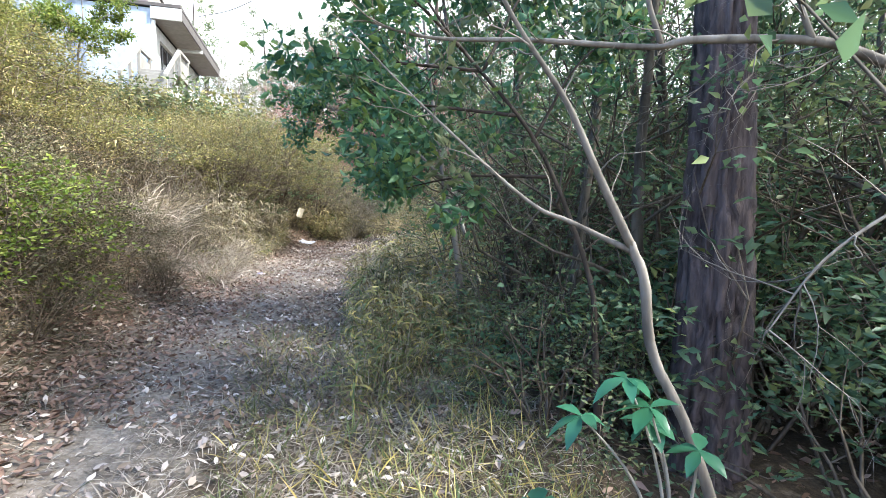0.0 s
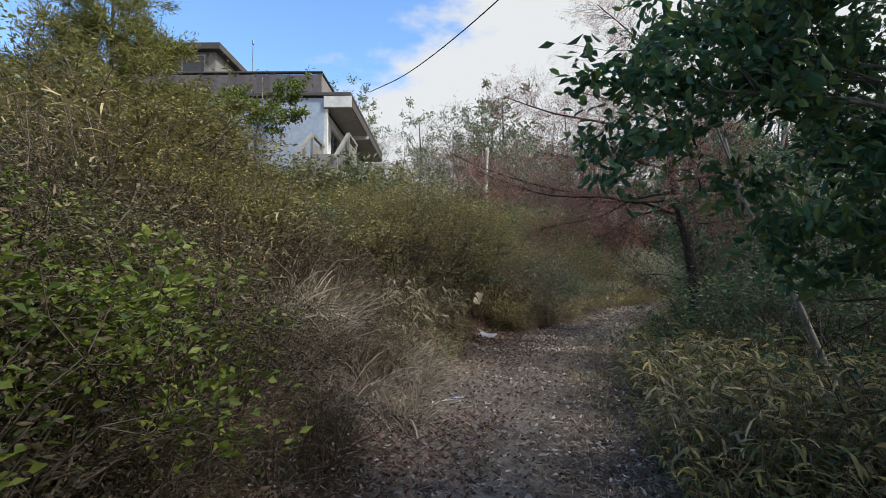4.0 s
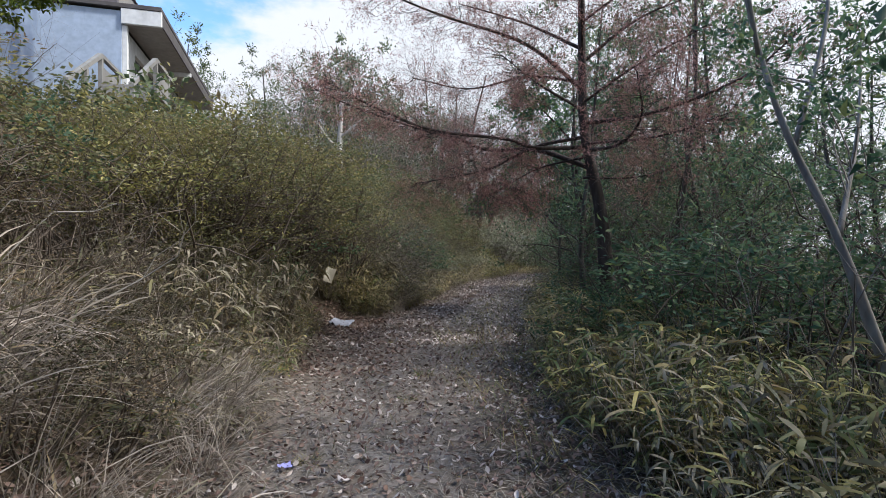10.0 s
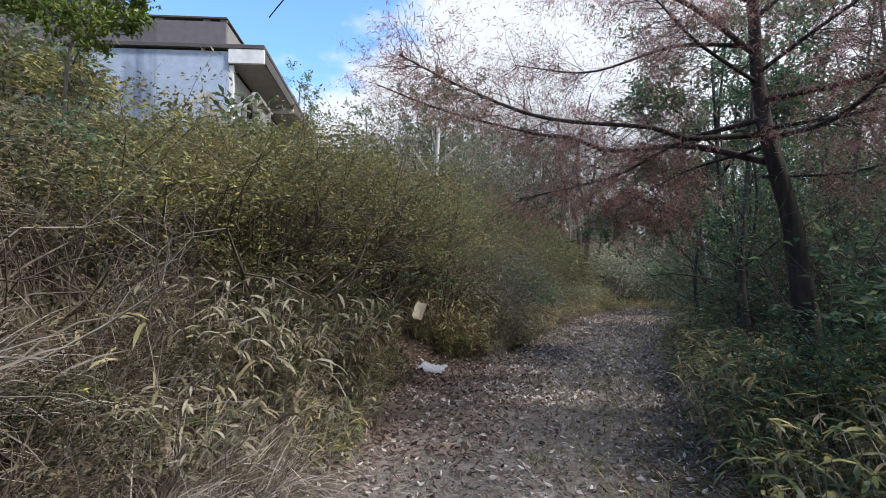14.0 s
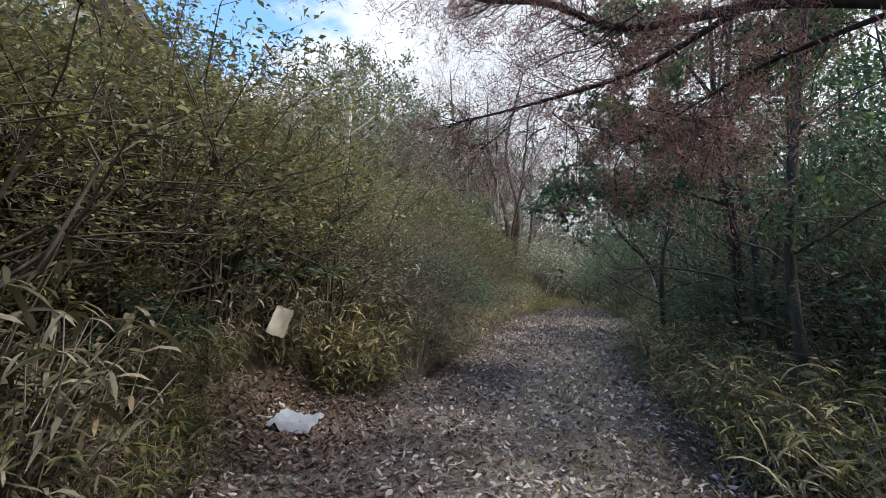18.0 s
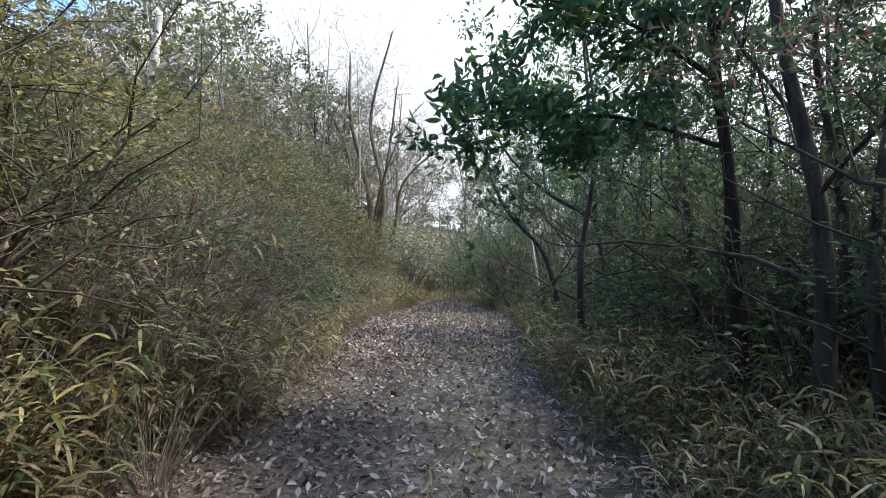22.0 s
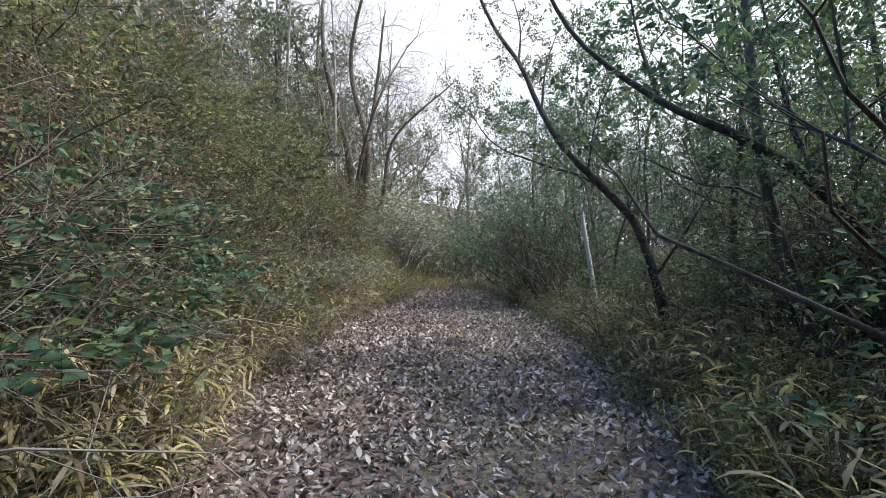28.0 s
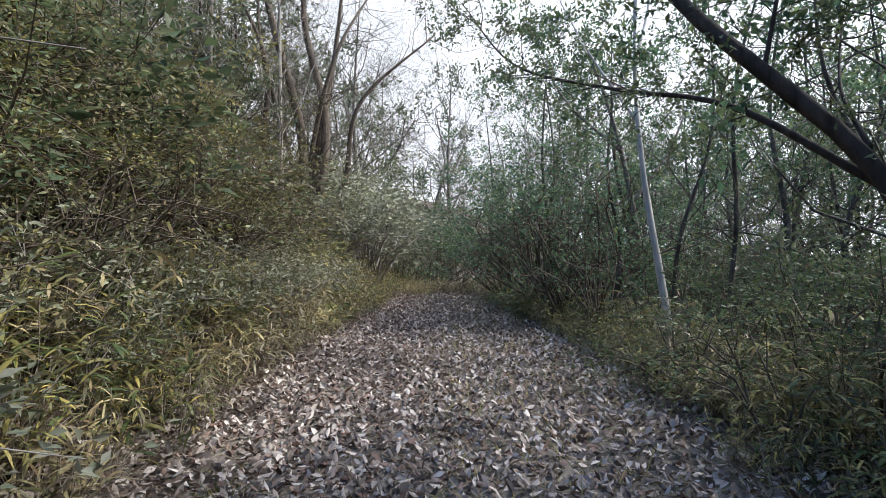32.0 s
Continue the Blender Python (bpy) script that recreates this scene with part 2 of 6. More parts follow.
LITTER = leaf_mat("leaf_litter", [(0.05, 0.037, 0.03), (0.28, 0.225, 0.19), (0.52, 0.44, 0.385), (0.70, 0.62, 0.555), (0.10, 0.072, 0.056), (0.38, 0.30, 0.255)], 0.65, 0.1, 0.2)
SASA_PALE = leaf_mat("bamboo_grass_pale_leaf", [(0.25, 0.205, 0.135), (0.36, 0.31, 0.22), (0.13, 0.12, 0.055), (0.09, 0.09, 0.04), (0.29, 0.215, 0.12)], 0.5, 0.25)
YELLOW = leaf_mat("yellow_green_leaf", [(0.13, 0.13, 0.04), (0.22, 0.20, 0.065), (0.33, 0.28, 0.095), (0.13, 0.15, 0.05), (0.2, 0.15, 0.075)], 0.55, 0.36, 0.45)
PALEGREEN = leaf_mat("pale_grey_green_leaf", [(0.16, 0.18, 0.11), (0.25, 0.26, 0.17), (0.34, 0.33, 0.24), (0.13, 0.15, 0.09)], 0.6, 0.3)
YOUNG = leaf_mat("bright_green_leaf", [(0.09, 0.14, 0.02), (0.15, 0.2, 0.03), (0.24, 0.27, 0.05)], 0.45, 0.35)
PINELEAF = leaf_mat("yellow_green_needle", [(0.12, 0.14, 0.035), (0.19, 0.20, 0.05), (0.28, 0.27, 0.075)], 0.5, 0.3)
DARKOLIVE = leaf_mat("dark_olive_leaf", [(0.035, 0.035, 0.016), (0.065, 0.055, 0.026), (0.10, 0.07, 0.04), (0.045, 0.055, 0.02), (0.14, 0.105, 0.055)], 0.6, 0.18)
RUSTLEAF = leaf_mat("rust_brown_litter", [(0.10, 0.06, 0.045), (0.2, 0.125, 0.095), (0.3, 0.21, 0.165), (0.07, 0.045, 0.035)], 0.65, 0.1, 0.15)
NEEDLE = leaf_mat("grey_needle", [(0.10, 0.12, 0.075), (0.16, 0.18, 0.11), (0.2, 0.205, 0.135)], 0.6, 0.3)
RUST = leaf_mat("rust_needle", [(0.2, 0.10, 0.085), (0.3, 0.155, 0.13), (0.38, 0.22, 0.185)], 0.7, 0.25)
TWIGHAZE = leaf_mat("fine_twig", [(0.16, 0.135, 0.115), (0.25, 0.215, 0.185), (0.34, 0.3, 0.265)], 0.8, 0.0, 0.3, 0.2)
TWIG = bark_mat("twig_bark", (0.055, 0.042, 0.032), (0.17, 0.135, 0.105), 20, 0.2)
PALE = bark_mat("pale_bark", (0.17, 0.15, 0.13), (0.36, 0.33, 0.29), 16, 0.25)
DEAD = bark_mat("bleached_bark", (0.30, 0.28, 0.26), (0.55, 0.52, 0.48), 10, 0.3)
GREYB = bark_mat("grey_bark", (0.085, 0.073, 0.062), (0.25, 0.22, 0.19), 14, 0.4)
DARKB = bark_mat("dark_bark", (0.02, 0.016, 0.013), (0.075, 0.058, 0.048), 16, 0.5)
# Grey bark again, with the shade of the woods put into its colour.
SHADEB = bark_mat("shaded_grey_bark", (0.03, 0.026, 0.021), (0.12, 0.105, 0.088), 14, 0.4)
TRUNKB = bark_mat("furrowed_bark", (0.02, 0.015, 0.017), (0.125, 0.098, 0.1), 24, 1.0)
# Bluish plaster dimmed in colour for the front wall's shade; streaks are stains.
WALLW = plaster_mat("stained_shaded_bluish_plaster", (0.38, 0.45, 0.57), (0.10, 0.13, 0.21), 0.85)
# The shade on the parapet's front is in this dark colour; streaks are stains.
PARAP = plaster_mat("shade_dark_stained_concrete", (0.15, 0.135, 0.15), (0.055, 0.05, 0.06), 0.7)
CONC = plaster_mat("pale_concrete", (0.25, 0.24, 0.225), (0.12, 0.115, 0.11), 0.5)
ROOFE = plaster_mat("dark_roof_edge", (0.10, 0.09, 0.09), (0.05, 0.045, 0.045), 0.5)
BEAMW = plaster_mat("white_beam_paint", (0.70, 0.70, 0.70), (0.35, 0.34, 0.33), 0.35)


def plain_mat(name, colour, rough=0.6, metal=0.0):
    m, n, l, b = base_mat(name, rough)
    b.inputs["Base Color"].default_value = (*colour, 1)
    b.inputs["Metallic"].default_value = metal
    return m


GLASS = plain_mat("dark_window_glass", (0.015, 0.02, 0.035), 0.06)
GLASS.node_tree.nodes["Principled BSDF"].inputs["Specular IOR Level"].default_value = 0.8
CABLE = plain_mat("black_cable", (0.012, 0.012, 0.013), 0.6)
STEEL = plain_mat("dull_steel", (0.25, 0.25, 0.26), 0.45, 0.8)


# ---- mesh helpers ----
def mesh_np(name, verts, polys):
    """A mesh from an array of points and arrays of faces (n x 3 or n x 4)."""
    me = bpy.data.meshes.new(name)
    verts = np.asarray(verts, np.float32)
    polys = [np.asarray(p, np.int32) for p in polys if len(p)]
    me.vertices.add(len(verts))
    me.vertices.foreach_set("co", verts.ravel())
    loops = np.concatenate([p.ravel() for p in polys])
    sizes = np.concatenate([np.full(len(p), p.shape[1], np.int32) for p in polys])
    me.loops.add(len(loops))
    me.loops.foreach_set("vertex_index", loops)
    me.polygons.add(len(sizes))
    me.polygons.foreach_set("loop_start", np.concatenate([[0], np.cumsum(sizes)[:-1]]).astype(np.int32))
    me.update(calc_edges=True)
    me.validate()
    return me


def part_np(name, geo, material, parent=None, label="", smooth=False):
    me = mesh_np(name, *geo)
    me.materials.append(material)
    if smooth:
        me.polygons.foreach_set("use_smooth", np.ones(len(me.polygons), bool))
    ob = new(name, me)
    if parent:
        ob.parent = parent
    return tagged(ob, label)


def part(name, bm, material, parent=None, label=""):
    me = bpy.data.meshes.new(name)
    bm.to_mesh(me)
    bm.free()
    me.materials.append(material)
    ob = new(name, me)
    if parent:
        ob.parent = parent
    return tagged(ob, label)


def join_geo(*geos):
    """Several (verts, [faces...]) into one."""
    vs, fs, k = [], [], 0
    for v, f in geos:
        vs.append(np.asarray(v, float))
        fs += [np.asarray(p) + k for p in f if len(p)]
        k += len(v)
    return np.concatenate(vs), fs


def unit(a):
    return a / np.maximum(np.linalg.norm(a, axis=-1, keepdims=True), 1e-9)


def leaves_geo(rng, at, way, length, width, fold=0.18):
    """Pointed leaves creased along the midrib: two triangles each."""
    n = len(at)
    way = unit(way)
    side = unit(np.cross(way, rng.normal(size=(n, 3))))
    up = np.cross(way, side)
    length, width = np.broadcast_to(length, n)[:, None], np.broadcast_to(width, n)[:, None]
    mid = at + way * length * 0.42
    lift = up * width * fold * 2
    v = np.stack([at, mid + side * width / 2 + lift, at + way * length, mid - side * width / 2 + lift], 1).reshape(-1, 3)
    k = np.arange(n)[:, None] * 4
    return v, [np.concatenate([k + [0, 1, 2], k + [0, 2, 3]])]


def round_leaves_geo(rng, at, way, length, width, fold=0.14):
    """Rounded leaves, creased along the midrib and arched: four triangles each."""
    n = len(at)
    way = unit(way)
    side = unit(np.cross(way, rng.normal(size=(n, 3))))
    up = np.cross(way, side)
    length, width = np.broadcast_to(length, n)[:, None], np.broadcast_to(width, n)[:, None]
    lift = up * width * fold * 2
    sag = -up * length * 0.12
    p1, p2, tip = at + way * length * 0.28, at + way * length * 0.66 + sag * 0.4, at + way * length + sag
    v = np.stack([at, p1 + side * width * 0.46 + lift, p2 + side * width * 0.42 + lift, tip, p2 - side * width * 0.42 + lift, p1 - side * width * 0.46 + lift], 1).reshape(-1, 3)
    k = np.arange(n)[:, None] * 6
    return v, [np.concatenate([k + [0, 1, 2, 3], k + [0, 3, 4, 5]])]


def blades_geo(rng, at, way, length, width, droop, levels=4):
    """Long narrow leaves that arch over: a strip of quads that ends in a point."""
    n = len(at)
    way = unit(way)
    side = unit(np.cross(way, [0, 0, 1]) + 0.3 * rng.normal(size=(n, 3)))
    length, width, droop = (np.broadcast_to(a, n)[:, None] for a in (length, width, droop))
    rows, p, d = [], at.copy(), way.copy()
    for k in range(levels):
        s = k / levels
        w = width * (0.45 + 1.5 * s) * (1 - s) ** 0.6
        rows += [p - side * w / 2, p + side * w / 2]
        d = unit(d + np.array([0, 0, -1.0]) * droop)
        p = p + d * length / levels
    rows.append(p)
    v = np.stack(rows, 1)
    m = v.shape[1]
    k = np.arange(n)[:, None] * m
    quads = np.concatenate([k + [2 * j, 2 * j + 1, 2 * j + 3, 2 * j + 2] for j in range(levels - 1)])
    return v.reshape(-1, 3), [quads, k + [m - 3, m - 2, m - 1]]


def sticks_geo(segs, sides=4):
    """Tapered sticks from rows of x0 y0 z0 x1 y1 z1 r0 r1."""
    s = np.asarray(segs, float)
    a, b, r0, r1 = s[:, :3], s[:, 3:6], s[:, 6:7], s[:, 7:8]
    d = unit(b - a)
    ref = np.where(np.abs(d[:, 2:3]) > 0.9, [[1.0, 0, 0]], [[0, 0, 1.0]])
    u = unit(np.cross(d, ref))
    w = np.cross(d, u)
    ring = []
    for k in range(sides):
        c, q = math.cos(2 * math.pi * k / sides), math.sin(2 * math.pi * k / sides)
        ring.append(a + (u * c + w * q) * r0)
    for k in range(sides):
        c, q = math.cos(2 * math.pi * k / sides), math.sin(2 * math.pi * k / sides)
        ring.append(b + (u * c + w * q) * r1)
    v = np.stack(ring, 1).reshape(-1, 3)
    k = np.arange(len(s))[:, None] * 2 * sides
    return v, [np.concatenate([k + [j, (j + 1) % sides, sides + (j + 1) % sides, sides + j] for j in range(sides)])]


def tube_geo(points, radii, sides=10, rng=None, rough=0.0, ridges=0.0):
    """A limb swept along points, with an uneven skin and closed ends."""
    p, r = np.asarray(points, float), np.asarray(radii, float)
    t = unit(np.gradient(p, axis=0))
    ref = np.array([0.31, 0.95, 0.05]) if abs(t[0][1]) < 0.8 else np.array([1.0, 0.1, 0])
    u = unit(np.cross(t, ref))
    w = np.cross(t, u)
    ang = np.linspace(0, 2 * math.pi, sides, endpoint=False)
    k = 1 + (rough * rng.normal(size=(len(p), sides)) if rough else np.zeros((len(p), sides)))
    if ridges:
        # furrows: plates that run up the trunk and break off at uneven heights
        cut = np.repeat(rng.normal(size=(len(p) // 5 + 2, sides)), 5, axis=0)[:len(p)]
        col = rng.normal(size=(1, sides))
        k = k + ridges * np.tanh(0.9 * cut + 0.8 * col + 0.5 * rng.normal(size=k.shape))
    v = p[:, None] + (u[:, None] * np.cos(ang)[None, :, None] + w[:, None] * np.sin(ang)[None, :, None]) * (r[:, None] * k)[..., None]
    v = np.concatenate([v.reshape(-1, 3), p[:1], p[-1:]])
    f, n = [], len(p)
    for i in range(n - 1):
        for j in range(sides):
            f.append((i * sides + j, i * sides + (j + 1) % sides, (i + 1) * sides + (j + 1) % sides, (i + 1) * sides + j))
    caps = [(n * sides, (j + 1) % sides, j) for j in range(sides)]
    caps += [(n * sides + 1, (n - 1) * sides + j, (n - 1) * sides + (j + 1) % sides) for j in range(sides)]
    return v, [np.array(f), np.array(caps)]


def curve_points(keys, n):
    """A smooth line through a few points (Catmull-Rom)."""
    k = np.asarray(keys, float)
    k = np.concatenate([[2 * k[0] - k[1]], k, [2 * k[-1] - k[-2]]])
    outp = []
    for s in np.linspace(0, len(k) - 3 - 1e-6, n):
        i = int(s)
        t = s - i
        a, b, c, d = k[i:i + 4]
        outp.append(0.5 * (2 * b + (c - a) * t + (2 * a - 5 * b + 4 * c - d) * t ** 2 + (3 * b - a - 3 * c + d) * t ** 3))
    return np.array(outp)


def grow(rng, at, way, length, radius, depth, segs, tips, bend=0.25, kids=3, spread=0.8, lift=0.1, shrink=0.62, steps=4):
    """A limb that wanders and forks: rows of sticks, and where its twigs end."""
    p, d = np.array(at, float), unit(np.array(way, float))
    step = length / steps
    r = radius
    for k in range(steps):
        d = unit(d + bend * rng.normal(size=3) + np.array([0, 0, lift]))
        q = p + d * step
        r1 = radius * (1 - 0.55 * (k + 1) / steps)
        segs.append((*p, *q, r, r1))
        if depth > 0 and k > 0:
            for _ in range(rng.integers(max(1, kids - 1), kids + 1)) if k == steps - 1 else range(rng.integers(0, 2) + (kids > 3)):
                side = unit(np.cross(d, rng.normal(size=3)))
                grow(rng, q, unit(d * (1 - 0.45 * spread) + side * spread), length * shrink * rng.uniform(0.7, 1.1), r1 * 0.72, depth - 1,
                     segs, tips, bend, kids, spread, lift, shrink, max(2, steps - 1))
        p, r = q, r1
        if depth == 0:
            tips.append((*q, *d))
    return segs, tips


# ---- plan: the trail, the bank, the ground ----
TRAIL = np.array([
    # y, left edge, right edge
    (-30, -1.6, 1.2), (-4, -1.5, 0.9), (0, -1.7, 0.2), (3, -2.4, -0.5), (5, -2.95, -0.75), (8, -3.25, -0.9), (10, -3.7, -0.8), (12, -3.95, -0.7),
    (15, -4.05, -0.2), (17, -3.6, 0.2), (20, -2.6, 0.95), (22, -2.1, 1.6), (25, -1.5, 2.9), (28, -0.65, 4.1),
    (31, 0.5, 4.75), (35, 2.3, 5.5), (40, 4.3, 6.9), (46, 7.5, 10.2), (60, 16, 19), (100, 40, 43)])


def left_edge(y):
    return np.interp(y, TRAIL[:, 0], TRAIL[:, 1])


def right_edge(y):
    return np.interp(y, TRAIL[:, 0], TRAIL[:, 2])


_LAT = np.random.default_rng(3).uniform(-1, 1, (256, 256))


def fractal(x, y, scale, seed=0.0):
    """Smooth value noise in two octaves, about -1 to 1."""
    s, amp = 0.0, 0.65
    for k in range(2):
        u, v = np.asarray(x, float) * scale * 2 ** k + 17.3 * seed, np.asarray(y, float) * scale * 2 ** k - 9.1 * seed
        i, j = np.floor(u).astype(int), np.floor(v).astype(int)
        f, g = u - i, v - j
        f, g = f * f * (3 - 2 * f), g * g * (3 - 2 * g)
        a, b = _LAT[i % 256, j % 256], _LAT[(i + 1) % 256, j % 256]
        c, d = _LAT[i % 256, (j + 1) % 256], _LAT[(i + 1) % 256, (j + 1) % 256]
        s = s + amp * (a + (b - a) * f + (c - a) * g + (a - b - c + d) * f * g)
        amp *= 0.5
    return s


def ground_z(x, y):
    x, y = np.asarray(x, float), np.asarray(y, float)
    s = left_edge(y) - x                                   # metres up the bank
    bank = np.interp(s, [-0.2, 0.25, 1.2, 3.2, 6.5, 9.0, 12.0, 30.0, 90.0, 400.0], [0, 0.08, 0.75, 2.2, 3.6, 4.9, 6.3, 9.0, 20.0, 50.0])
    bank = bank * np.interp(y, [-20, -4, 4, 26, 34, 60], [0.6, 0.8, 1.0, 1.0, 0.8, 0.7])
    e = x - right_edge(y)
    fall = np.interp(e, [0, 0.6, 3, 12, 40, 400], [0, 0.06, 0.1, -0.6, -3.0, -8.0])
    fall = fall - 0.35 * np.clip((e - 0.9) / 1.2, 0, 1) * np.interp(y, [-5, 4.5, 7], [1, 1, 0])
    ends = np.interp(y, [44, 60, 120, 400], [0, 0.8, 6, 30]) * (x < 60)
    z = np.where(s > -0.3, bank, 0) + np.where(e > 0, fall, 0) + ends
    rough = 0.035 * fractal(x, y, 1.1) + 0.016 * fractal(x, y, 4.3, 2.0)
    wild = np.clip(np.maximum(s, e), 0, 1.5) / 1.5
    return z + rough * (1 + 3 * wild)


def sheet_axis(fine_from, fine_to, step, far):
    inner = np.arange(fine_from, fine_to + 1e-6, step)
    grow_out = np.cumsum(np.geomspace(step * 1.5, far / 5, 22))
    grow_out = grow_out * far / grow_out[-1]
    return np.concatenate([fine_from - grow_out[::-1], inner, fine_to + grow_out])


gx, gy = sheet_axis(-8.0, 9.0, 0.14, 600.0), sheet_axis(-3.0, 44.0, 0.16, 600.0)
GX, GY = np.meshgrid(gx, gy)
GZ = ground_z(GX, GY)
_nx = len(gx)
_i = (np.arange(len(gy) - 1)[:, None] * _nx + np.arange(_nx - 1)[None]).reshape(-1, 1)
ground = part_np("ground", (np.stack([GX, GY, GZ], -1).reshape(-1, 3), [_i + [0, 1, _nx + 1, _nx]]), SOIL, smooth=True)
tagged(ground, "trodden earth trail with humus slopes on both sides", "ground", kind="structure")
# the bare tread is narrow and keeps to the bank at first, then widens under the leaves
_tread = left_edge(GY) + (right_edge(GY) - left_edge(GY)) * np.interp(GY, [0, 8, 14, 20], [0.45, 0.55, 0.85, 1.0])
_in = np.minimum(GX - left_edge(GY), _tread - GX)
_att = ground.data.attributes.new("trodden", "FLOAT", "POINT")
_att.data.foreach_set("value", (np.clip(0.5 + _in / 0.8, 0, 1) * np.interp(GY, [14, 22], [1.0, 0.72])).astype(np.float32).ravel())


def stand(x, y, turn=0.0, size=1.0, sink=0.03, tilt=(0, 0), squash=1.0):
    """A pose on the ground."""
    z = float(ground_z(x, y)) - sink
    return pose(x, y, z, tilt[0], tilt[1], turn) @ Matrix.Diagonal((size, size, size * squash, 1))


# ---- the house on the hill ----
HOUSE = Matrix.Translation((-11.46, 23.93, 0)) @ Matrix.Rotation(radians(14), 4, "Z")


def box_bm(u0, u1, v0, v1, z0, z1, bevel=0.015):
    bm = bmesh.new()
    bmesh.ops.create_cube(bm, size=1)
    for v in bm.verts:
        v.co = ((u0 + u1) / 2 + v.co.x * (u1 - u0), (v0 + v1) / 2 + v.co.y * (v1 - v0), (z0 + z1) / 2 + v.co.z * (z1 - z0))
    if bevel:
        bmesh.ops.bevel(bm, geom=list(bm.edges), offset=bevel, segments=1, affect="EDGES")
    return bm


def build_house():
    h = new("house")
    h.matrix_world = HOUSE
    tagged(h, "abandoned flat-roofed concrete house with stained white walls on the hilltop", "house")
    FL = 6.85
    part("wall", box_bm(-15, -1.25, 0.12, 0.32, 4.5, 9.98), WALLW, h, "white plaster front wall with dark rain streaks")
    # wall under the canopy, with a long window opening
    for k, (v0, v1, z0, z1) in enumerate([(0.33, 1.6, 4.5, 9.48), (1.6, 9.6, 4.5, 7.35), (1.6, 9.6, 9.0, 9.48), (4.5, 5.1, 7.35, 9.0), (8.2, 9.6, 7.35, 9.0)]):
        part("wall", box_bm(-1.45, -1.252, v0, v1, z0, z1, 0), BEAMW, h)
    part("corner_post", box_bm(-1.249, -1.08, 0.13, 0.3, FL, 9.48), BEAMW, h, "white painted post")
    for v0, v1 in ((1.6, 4.5), (5.1, 8.2)):
        w = part("window", box_bm(-1.42, -1.40, v0, v1, 7.35, 9.0, 0), GLASS, h, "dark dusty window")
        for j in range(4):
            v = v0 + (v1 - v0) * j / 3
            part("window_frame", box_bm(-1.44, -1.37, v - 0.03, v + 0.03, 7.35, 9.0, 0), STEEL, w)
        part("window_sill", box_bm(-1.44, -1.2, v0, v1, 7.30, 7.349, 0), CONC, w)
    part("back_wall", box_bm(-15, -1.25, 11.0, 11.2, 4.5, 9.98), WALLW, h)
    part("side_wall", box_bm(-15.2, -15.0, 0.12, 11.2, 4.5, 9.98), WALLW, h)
    part("side_wall", box_bm(-1.45, -1.252, 9.6, 11.0, 4.5, 9.48), BEAMW, h)
    part("roof", box_bm(-15.3, 0.02, 0.0, 11.3, 10.04, 10.2), ROOFE, h, "dark weathered flat roof slab")
    part("ceiling_slab", box_bm(-1.25, -0.05, 0.15, 11.2, 9.6, 9.72, 0), plaster_mat("soffit", (0.33, 0.31, 0.30), (0.2, 0.19, 0.18), 0.4), h, "grey soffit under the canopy")
    part("fascia", box_bm(-1.25, 0.02, 0.02, 0.14, 9.5, 10.04), BEAMW, h, "white beam end of the canopy")
    part("fascia", box_bm(-1.25, 0.02, 5.0, 5.14, 9.42, 9.6), BEAMW, h)
    part("fascia", box_bm(-0.05, 0.0, 0.14, 11.2, 9.6, 10.04), ROOFE, h)
    # parapet with rails over its gaps
    p = part("parapet", box_bm(-15, -1.4, 0.2, 0.36, 10.2, 11.12), PARAP, h, "rain-stained parapet with front shade in its dark colour")
    part("parapet", box_bm(-1.56, -1.4, 0.36, 10.8, 10.2, 11.12), CONC, h)
    part("coping", box_bm(-15, -1.36, 0.16, 0.4, 11.2, 11.28), ROOFE, h)
    part("coping", box_bm(-1.6, -1.36, 0.401, 10.8, 11.2, 11.28), ROOFE, h)
    for u in (-1.5, -2.1, -3.7, -5.4, -7.1, -8.8, -10.5, -12.2, -13.9):
        part("coping_block", box_bm(u - 0.12, u + 0.12, 0.21, 0.35, 11.12, 11.2, 0), PARAP, h)
    for v in (2, 4, 6, 8, 10):
        part("coping_block", box_bm(-1.55, -1.41, v - 0.12, v + 0.12, 11.12, 11.2, 0), PARAP, h)
    # roof room
    part("roof_room", box_bm(-12.5, -7.75, 3.1, 7.5, 10.2, 13.6), CONC, h, "pale roof room")
    part("roof_room_roof", box_bm(-12.9, -7.4, 2.75, 7.9, 13.6, 13.95), ROOFE, h)
    w = part("window", box_bm(-12.0, -8.3, 3.06, 3.09, 12.5, 13.35, 0), GLASS, h)
    for u in (-12.0, -10.8, -9.5, -8.3):
        part("window_frame", box_bm(u - 0.04, u + 0.04, 3.03, 3.1, 12.5, 13.35, 0), STEEL, w)
    part("window_frame", box_bm(-12.04, -8.26, 3.03, 3.1, 13.35, 13.41, 0), STEEL, w)
    # stairs in front of the canopy
    st = part("landing", box_bm(-1.3, 0.3, -1.8, 0.11, FL - 0.25, FL), CONC, h, "concrete landing")
    for k in range(9):
        part("step", box_bm(-1.2, 0.18, -2.1 - 0.28 * k, -1.8 - 0.28 * k + 0.001, FL - 0.42 - 0.18 * k, FL - 0.18 * (k + 1), 0.01), CONC, st)
